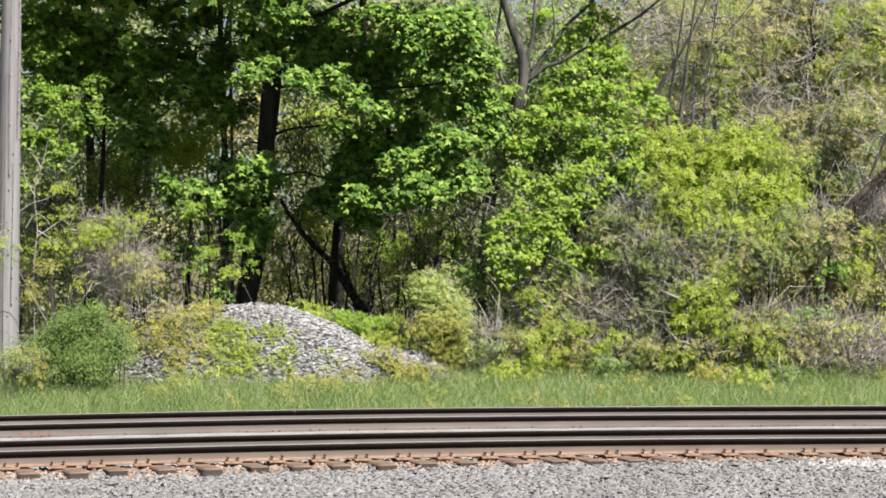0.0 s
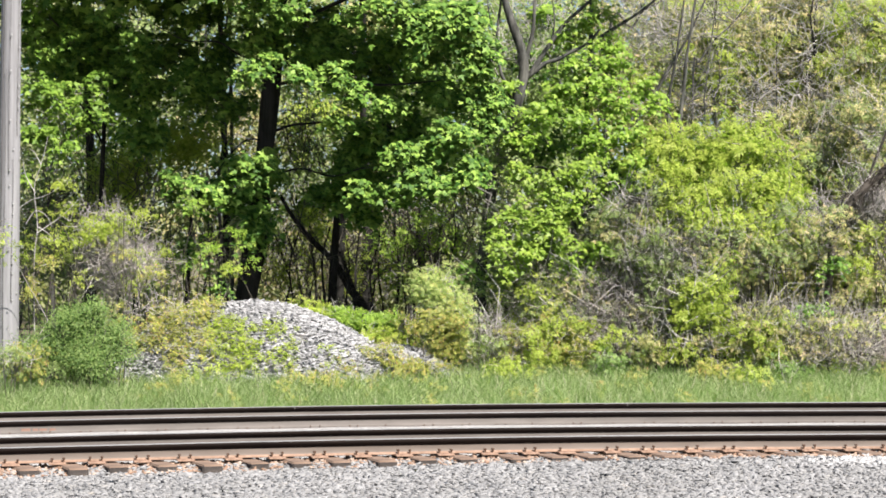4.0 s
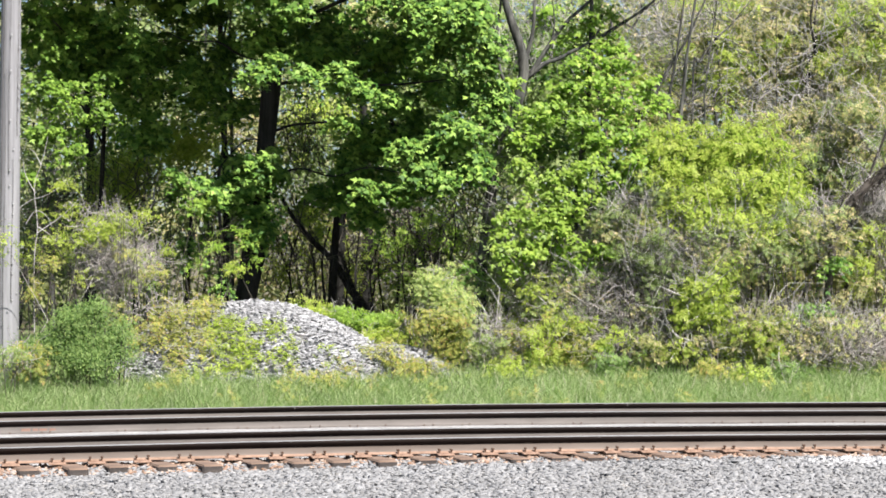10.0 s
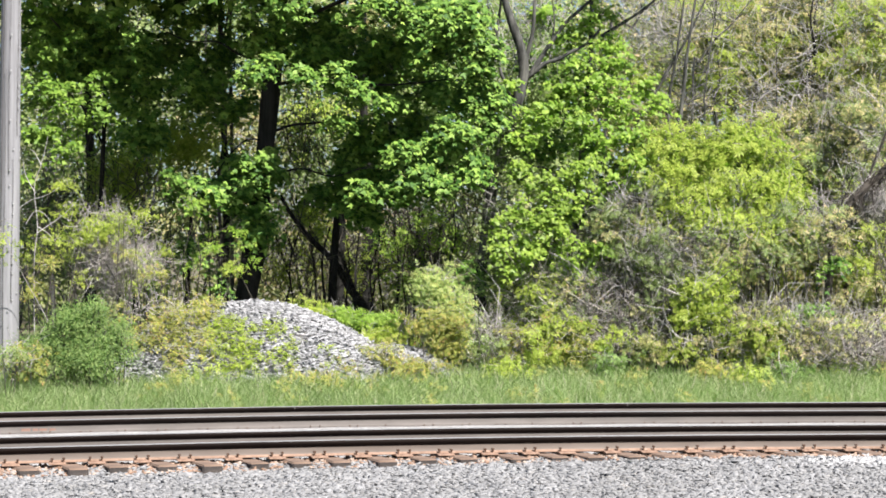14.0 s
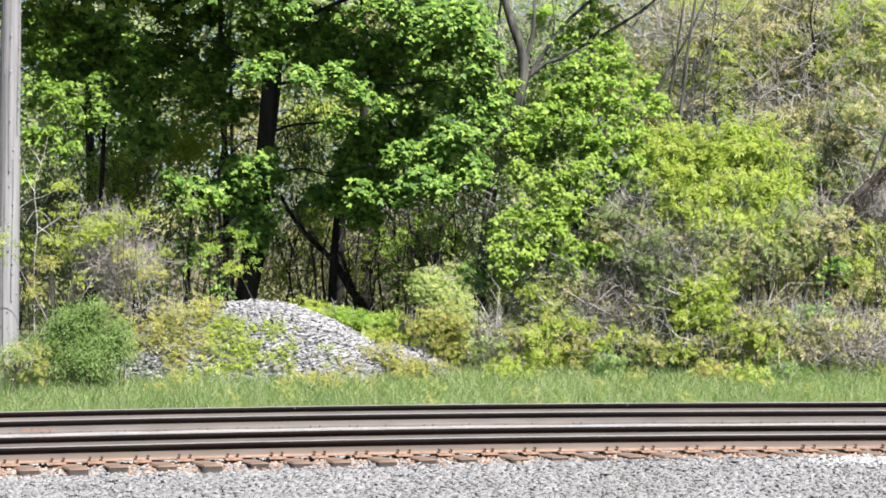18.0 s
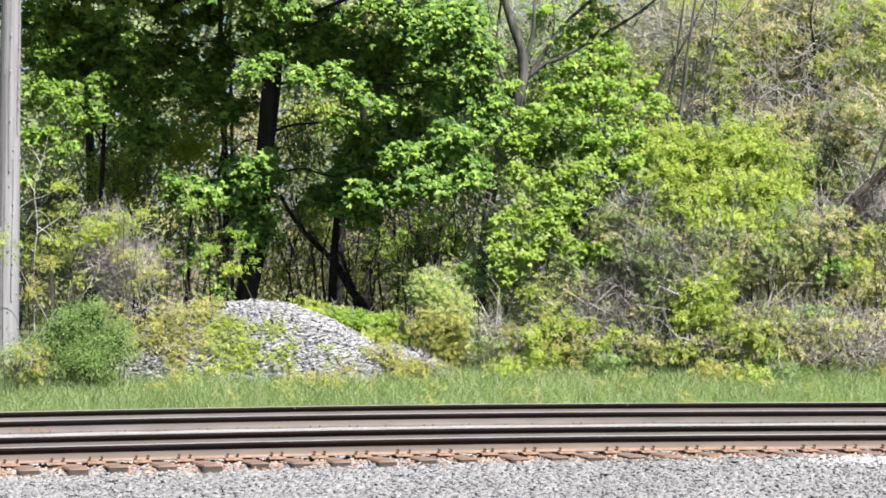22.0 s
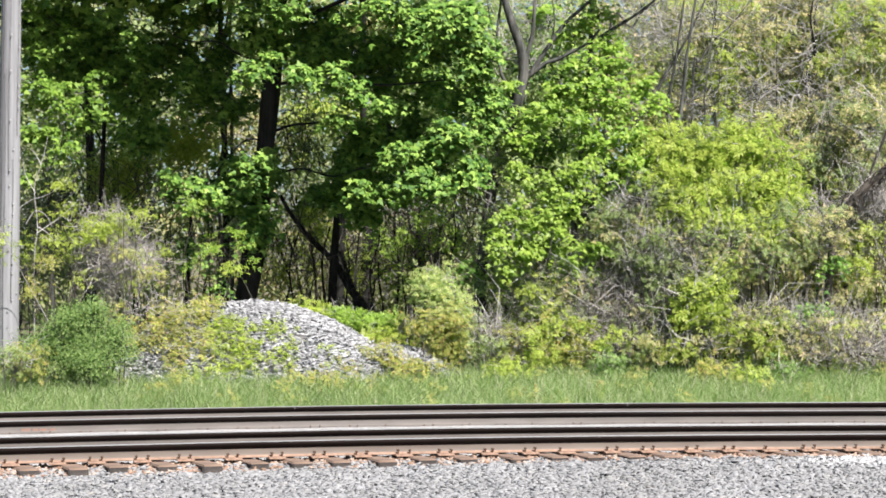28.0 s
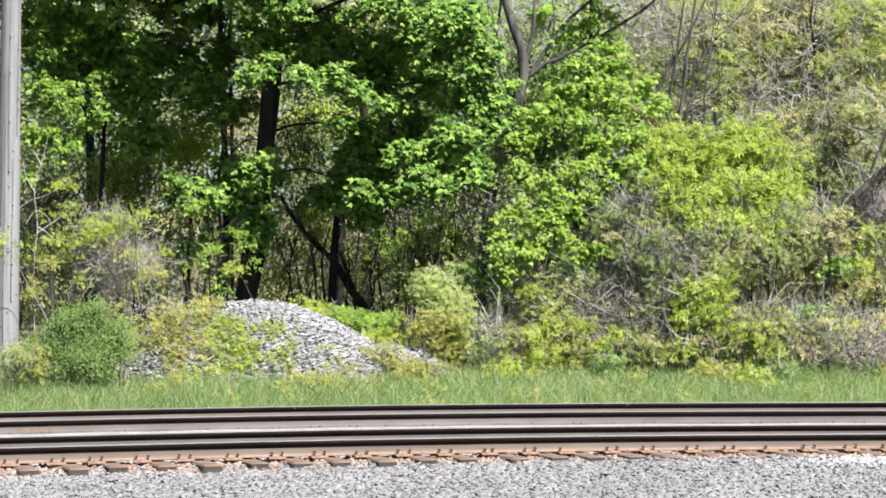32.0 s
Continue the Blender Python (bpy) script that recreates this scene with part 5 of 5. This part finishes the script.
def ground_plant(name, label, category, centre, radii, n, each, spread, size, mat, shape=SMALL, twigs=0, twig_mat=None, sway=0.2, group="low growth", up=0.7, flat=0.6, on_pile=False, shell=0.3):
    (x, y, zc), r = centre, radii
    floor = float(ground_height(x, y))
    t = thing(name, (x, y, floor), label, category, group)
    foliage(t, (x, y, floor), centre, r, n, each, spread, size, mat, shape, "foliage", sway, 0, None, up, flat, shell)
    if twigs:
        v, f = stems(np.array(r) * 0.95, twigs, max(r) * 0.55, 0.007, 0.5)
        part("brushwood", quick_mesh("brushwood", v, f, twig_mat or TWIG), t, at=(0, 0, zc - floor), kind="stuff")
    for k in range(2 if name == "leafy_vine" else 5):
        a = np.array([[rng.uniform(-0.4, 0.4) * r[0], rng.uniform(-0.4, 0.4) * r[1], -0.05]])
        b = np.array([[rng.uniform(-0.8, 0.8) * r[0], rng.uniform(-0.8, 0.8) * r[1], zc - floor + rng.uniform(-0.3, 0.6) * r[2]]])
        v, f = tubes(a, b, 0.012, 0.005, 0.16, 5)
        part("stem", quick_mesh("stem", v, f, DARKTWIG if name in ("leafy_vine", "yellow_vine", "feathery_bush") else twig_mat or TWIG), t)


for c, r, n, label in (((-5.95, 34.2, 0.92), (0.32, 0.4, 0.34), 24, "dense feathery mid-green bush beside a gravel pile"), ((-6.38, 34.1, 1.22), (0.40, 0.4, 0.36), 32, "rounded feathery green bush in tall grass"), ((-6.3, 33.8, 0.62), (0.62, 0.35, 0.26), 30, "low feathery green bush running into grass"),
                       ((-6.9, 34.2, 0.92), (0.42, 0.4, 0.34), 22, "feathery bluish green bush mixed with vines"), ((-7.35, 34.2, 0.74), (0.36, 0.35, 0.28), 12, "thin feathery bush beside a pole"), ((-6.2, 34.0, 1.52), (0.16, 0.2, 0.16), 5, "feathery green sprout above a bush"), ((-6.68, 34.0, 1.38), (0.18, 0.2, 0.14), 5, "feathery green sprout above a bush"), ((-5.72, 34.0, 1.2), (0.14, 0.2, 0.16), 4, "feathery green sprout beside a gravel pile")):
    ground_plant("feathery_bush", label, "bush", c, r, int(n * 1.3), 60, 0.13, 0.05, WEED, LONG, 0, None, 0.3, shell=0.0, up=0.9, flat=0.7)
ground_plant("yellow_vine", "yellow-green vine leaves over a feathery bush", "vine", (-7.3, 33.6, 0.62), (0.5, 0.3, 0.3), 6, 26, 0.14, 0.05, YELLOW, SMALL, 30, DRYTWIG, 0.3)
ground_plant("feathery_bush", "low bush with yellowish leaves beside a pole", "bush", *((-7.43, 32.80, 0.73), (0.48, 0.60, 0.29)), 4, 30, 0.17, 0.05, DULL, SMALL, 40, None, 0.3, shell=0.2)
ground_plant("tangled_bush", "tangled bush of dry brown stems with yellow-green leaves", "bush", *((-6.20, 36.80, 2.31), (0.87, 0.80, 0.65)), 5, 30, 0.16, 0.05, SPRING, SMALL, 1150, DRYTWIG, 0.3)
ground_plant("leafy_vine", "yellow-green leaves climbing over a tangled dry bush", "vine", *((-6.44, 36.50, 3.09), (0.86, 0.40, 0.24)), 5, 34, 0.14, 0.055, SPRING, SMALL, 130, DRYTWIG, 0.5)
ground_plant("tangled_bush", "dark twiggy bush with a few yellow-green leaves", "bush", *((-7.82, 37.20, 2.74), (0.66, 0.70, 1.10)), 7, 24, 0.16, 0.05, SPRING, SMALL, 110, DARKTWIG, 0.5)
for c, n, mat in (((-7.39, 36.30, 2.82), 2, SPRING), ((-7.46, 36.20, 2.37), 2, YELLOW), ((-6.87, 36.20, 2.78), 2, SPRING), ((-6.61, 36.20, 2.99), 2, SPRING), ((-6.11, 36.30, 3.21), 2, SPRING), ((-5.69, 36.30, 3.32), 2, SPRING), ((-6.10, 36.10, 2.58), 2, YELLOW), ((-5.24, 36.60, 2.64), 1, SPRING),
                  ((-4.95, 37.60, 3.49), 2, ELDER), ((-4.07, 37.00, 2.28), 2, SPRING), ((-7.23, 37.00, 3.47), 2, SPRING), ((-5.45, 36.00, 2.16), 2, YELLOW), ((-7.68, 36.00, 1.94), 2, YELLOW), ((-5.01, 37.50, 2.40), 1, ELDER), ((-7.42, 37.40, 3.93), 2, SPRING)):
    ground_plant("leafy_vine", "spray of yellow-green leaves over tangled dry stems", "vine", c, (0.24, 0.2, 0.12), n, 22, 0.11, 0.044, mat, SMALL, 8, DRYTWIG, 0.5)
ground_plant("leafy_sapling", "sapling with bright green leaves in front of dark woods", "sapling", *((-4.23, 37.40, 2.52), (0.40, 0.40, 0.77)), 2, 28, 0.12, 0.07, ELDER, SMALL, 40, DARKTWIG, 0.7)
ground_plant("yellow_bush", "upright bush with pale yellow-green leaves", "bush", *((0.12, 36.60, 1.16), (0.41, 0.25, 0.78)), 44, 34, 0.12, 0.05, PALEGREEN, SMALL, 140, TWIG, 0.6)
ground_plant("yellow_bush", "pale green upright bush with small leaves", "bush", *((-0.17, 36.70, 1.84), (0.43, 0.25, 0.48)), 32, 34, 0.12, 0.045, PALEGREEN, SMALL, 100, TWIG, 0.6)
for c, r, n in (((0.11, 36.2, 1.06), (0.34, 0.2, 0.5), 16), ((-0.99, 35.6, 0.65), (0.3, 0.2, 0.22), 3), ((-0.52, 36.1, 1.27), (0.34, 0.2, 0.24), 4)):
    ground_plant("yellow_vine", "golden yellow vine leaves climbing over a pale bush", "vine", c, r, n, 26, 0.13, 0.05, YELLOW, SMALL, 20, DRYTWIG, 0.3)
for c, r, n in (((-2.65, 37.6, 1.46), (0.42, 0.3, 0.10), 11), ((-2.04, 37.6, 1.36), (0.48, 0.3, 0.12), 14), ((-1.49, 37.6, 1.22), (0.44, 0.3, 0.14), 14), ((-1.04, 37.6, 1.2), (0.36, 0.3, 0.16), 12), ((-1.32, 37.3, 0.95), (0.34, 0.25, 0.14), 9)):
    ground_plant("ground_vine", "low mat of bright green vines sloping down behind a gravel pile", "vine", c, r, n, 34, 0.11, 0.05, (ELDER, SPRING)[n % 2], SMALL, 16, None, 0.2)
ground_plant("ground_vine", "low grey-green growth between a pile and a bush", "vine", *((-0.65, 37.60, 1.03), (0.44, 0.30, 0.20)), 6, 30, 0.2, 0.055, DULL, SMALL, 110, DRYTWIG, 0.2)
ground_plant("ground_vine", "yellow-green vines between a gravel pile and a pale bush", "vine", *((-0.91, 36.90, 0.97), (0.43, 0.30, 0.17)), 8, 30, 0.12, 0.05, SPRING, SMALL, 20, None, 0.2)
ground_plant("ground_vine", "yellowing vines covering the top of a mound", "vine", *((-5.23, 35.60, 1.46), (1.00, 0.40, 0.14)), 4, 30, 0.16, 0.055, YELLOW, SMALL, 60, DRYTWIG, 0.2)


def dead_sapling():
    base = (-7.78, 36.60, 1.73)
    floor = float(ground_height(base[0], base[1]))
    base = (base[0], base[1], floor)
    t = thing("dead_sapling", base, "dead pale sapling with bare forked twigs beside a pole", "sapling", "low growth")
    wood("trunk", [base] + [(-7.80, 36.60, 2.29), (-7.74, 36.60, 3.04), (-7.80, 36.60, 3.80), (-7.67, 36.60, 4.23), (-7.54, 36.60, 4.77)], 0.013, 0.005, TWIG, t, base, sides=6)
    for pts in ([(-8.08, 36.50, 3.38), (-7.84, 36.50, 3.55), (-7.57, 36.50, 3.63), (-7.30, 36.50, 3.79)], [(-7.72, 36.50, 3.04), (-7.51, 36.50, 2.91), (-7.35, 36.50, 2.69)], [(-7.76, 36.50, 3.68), (-7.94, 36.50, 4.01), (-8.00, 36.50, 4.33)], [(-7.65, 36.50, 4.22), (-7.78, 36.50, 4.46), (-7.87, 36.50, 4.52)], [(-7.94, 36.50, 3.09), (-7.76, 36.50, 3.34), (-7.55, 36.50, 3.25), (-7.44, 36.50, 3.04)], [(-7.74, 36.60, 2.93), (-7.26, 36.60, 3.26), (-6.94, 36.60, 3.58)]):
        wood("limb", pts, 0.012, 0.004, TWIG, t, base, sides=5)


dead_sapling()
ground_plant("climbing_vine", "thin vine with yellow-green leaves in front of a pole", "vine", *((-7.74, 33.60, 2.79), (0.16, 0.20, 0.47)), 3, 16, 0.1, 0.05, SPRING, SMALL, 12, DRYTWIG, 0.3)

EDGE_WEEDS = (((-0.51, 35.40, 0.44)), ((1.22, 35.60, 0.39)), ((3.07, 35.80, 0.49)), ((5.01, 35.40, 0.35)), ((5.50, 35.20, 0.29)), ((6.44, 35.80, 0.34)), ((-2.26, 34.20, 0.21)))
for k, c in enumerate(EDGE_WEEDS):
    ground_plant("weed_clump", "low clump of yellow-green weeds at the grass's edge", "weed", c, (0.4, 0.3, 0.14), 5, 26, 0.12, 0.055, (YELLOW, SPRING, WEED)[k % 3], SMALL, 12, DRYTWIG, 0.2, "weeds at the grass's edge")


def pile_vines():
    """Creeping yellow-green vines over the stones of the pile."""
    for c, n in (((-4.7, 35.0), 30), ((-4.0, 34.9), 38), ((-3.3, 35.0), 26), ((-3.9, 35.4), 34), ((-4.9, 35.6), 26), ((-3.0, 35.3), 12), ((-2.6, 34.8), 12), ((-1.6, 35.2), 10), ((-1.1, 35.3), 12), ((0.1, 35.4), 14), ((-0.2, 35.6), 16), ((-0.75, 35.7), 12), ((0.25, 35.9), 12), ((-5.6, 35.9), 26), ((-5.15, 35.95), 34), ((-4.7, 35.9), 30), ((-4.45, 35.5), 18), ((-6.1, 35.9), 20)):
        t = thing("creeping_vine", (c[0], c[1], float(ground_height(*c) + pile_height(*c))), "creeping vine with yellow-green leaves on pale stones", "vine", "vines on the pile")
        n = int(n * 0.35)
        k = n * 24
        x = c[0] + rng.normal(size=k) * 0.09 + np.repeat(rng.normal(size=n) * 0.3, 24)
        y = c[1] + rng.normal(size=k) * 0.08 + np.repeat(rng.normal(size=n) * 0.25, 24)
        z = ground_height(x, y) + pile_height(x, y) + rng.uniform(0.01, 0.16, k)
        v, f = leaves(np.stack([x, y, z], 1) - np.array(t.location), 0.155, PINNATE, 0.8)
        part("foliage", quick_mesh("foliage", v, f, SPRING if -4.1 < c[0] < -2.5 else YELLOW), t, kind="stuff")
        m = 30
        s = rng.integers(0, k, m)
        p = np.stack([x, y, z], 1)[s] - np.array(t.location)
        v, f = tubes(p, p + unit(rng.normal(size=(m, 3)) * np.array([1, 1, 0.2])) * 0.35, 0.005, 0.003)
        part("runner_mat", quick_mesh("runner_mat", v, f, DRYTWIG), t, kind="stuff")


pile_vines()


def build_grass():
    n = 200000
    s, o = rng.uniform(-9.5, 10, n), rng.uniform(7.9, 14.2, n)
    x, y = curve_array(s, o)
    patch = np.array([noise.noise(Vector((float(a) * 0.8, float(b) * 0.8, 0))) for a, b in zip(x[::20], y[::20])])
    patch = np.repeat(patch, 20)[:n]
    keep = rng.uniform(0, 1, n) < 0.75 + 0.5 * patch
    keep &= ~((np.abs(x + 3.7) < 2.6) & (y > 34.9))
    x, y, patch = x[keep], y[keep], patch[keep]
    h = rng.uniform(0.12, 0.48, len(x)) * (1 + 0.8 * patch)
    root = np.stack([x, y, ground_height(x, y) - 0.02], 1)
    lean = np.stack([rng.normal(size=len(x)) * 0.62 + 0.06, rng.normal(size=len(x)) * 0.55, np.ones(len(x))], 1)
    tip = root + lean * h[:, None]
    mid = root + lean * h[:, None] * np.array([0.35, 0.35, 0.6])
    side = unit(np.stack([rng.normal(size=len(x)), rng.normal(size=len(x)) * 0.4, np.zeros(len(x))], 1)) * 0.0043
    v = np.stack([root - side, root + side, mid + side * 0.9, tip, mid - side * 0.9], 1).reshape(-1, 3)
    quad = np.array([(0, 1, 2, 4)])[None] + (np.arange(len(x)) * 5)[:, None, None]
    tri = np.array([(4, 2, 3)])[None] + (np.arange(len(x)) * 5)[:, None, None]
    faces = np.concatenate([np.stack([quad[:, 0, 0], quad[:, 0, 1], quad[:, 0, 2]], 1), np.stack([quad[:, 0, 0], quad[:, 0, 2], quad[:, 0, 3]], 1), tri[:, 0]])
    tagged(new("grass", quick_mesh("grass", v, faces, GRASS)), "strip of tall fresh green grass with pale seed stalks", "grass", kind="stuff")
    n = 520
    s, o = rng.uniform(-9, 9.5, n), rng.uniform(8.2, 13.8, n)
    x, y = curve_array(s, o)
    away = ~((np.abs(x + 3.7) < 2.6) & (y > 34.9))
    root = np.stack([x, y, ground_height(x, y)], 1)[away]
    tip = root + np.stack([rng.normal(size=len(root)) * 0.16 + 0.05, rng.normal(size=len(root)) * 0.16, rng.uniform(0.3, 0.58, len(root))], 1)
    v, f = tubes(root, tip, 0.004, 0.003, 0.05)
    tagged(new("grass_stalks", quick_mesh("grass_stalks", v, f, STRAW)), "thin pale seed stalks standing over grass", "grass", kind="stuff")
    n = 1560
    s, o = rng.uniform(-9, 9.5, n), rng.uniform(8.5, 13.6, n)
    c = np.repeat(np.arange(0, n, 26), 26)[:n]
    x, y = curve_array(s[c], o[c])
    x, y = x + rng.normal(size=n) * 0.09, y + rng.normal(size=n) * 0.09
    p = np.stack([x, y, ground_height(x, y) + rng.uniform(0.15, 0.5, n)], 1)
    v, f = leaves(p, 0.11, PINNATE, 0.8)
    tagged(new("weeds", quick_mesh("weeds", v, f, YELLOW)), "small yellow-green weeds among grass", "weeds", kind="stuff")


build_grass()


# ---- wind ----
WIND = ((0, -5), (1.2, -4), (2.4, -3), (3.4, -2), (5.5, -1), (7, 0), (8, 5), (9, 8), (10, 7), (11, 3), (12, 0), (13, 1), (14.2, 2), (15.5, 3), (16.6, 2), (18, 1.5), (20, 1), (22, -1), (24, -1), (25.4, -1), (26.5, 0),
        (27.6, -1), (29, -5), (30, -2), (31, 1), (32, 2))


def motions():
    for k, (ob, sway) in enumerate(SWAYING):
        local = random.Random(k)
        phase, speed = local.uniform(0, 6.28), local.uniform(0.9, 1.5)
        home = Vector(ob.location)
        lift = 1.2 if -1.6 < ob.parent.location.x + home.x < 1.6 and home.z > 2.5 else -0.3 * math.sin(phase)
        rows = []
        for t, w in WIND:
            flutter = math.sin(phase + speed * t)
            dx = 0.011 * sway * (w + 1.2 * flutter)
            dz = 0.009 * sway * (1.8 * math.sin(phase * 2 + speed * 1.3 * t) + lift * w)
            rows.append((t, Matrix.Translation(home + Vector((dx, 0.3 * dx, dz))) @ pose(0, 0, 0, 0.25 * w * sway * math.sin(phase), 0.3 * w * sway + 0.5 * sway * flutter, 0.2 * sway * flutter)))
        walk(ob, rows)


motions()
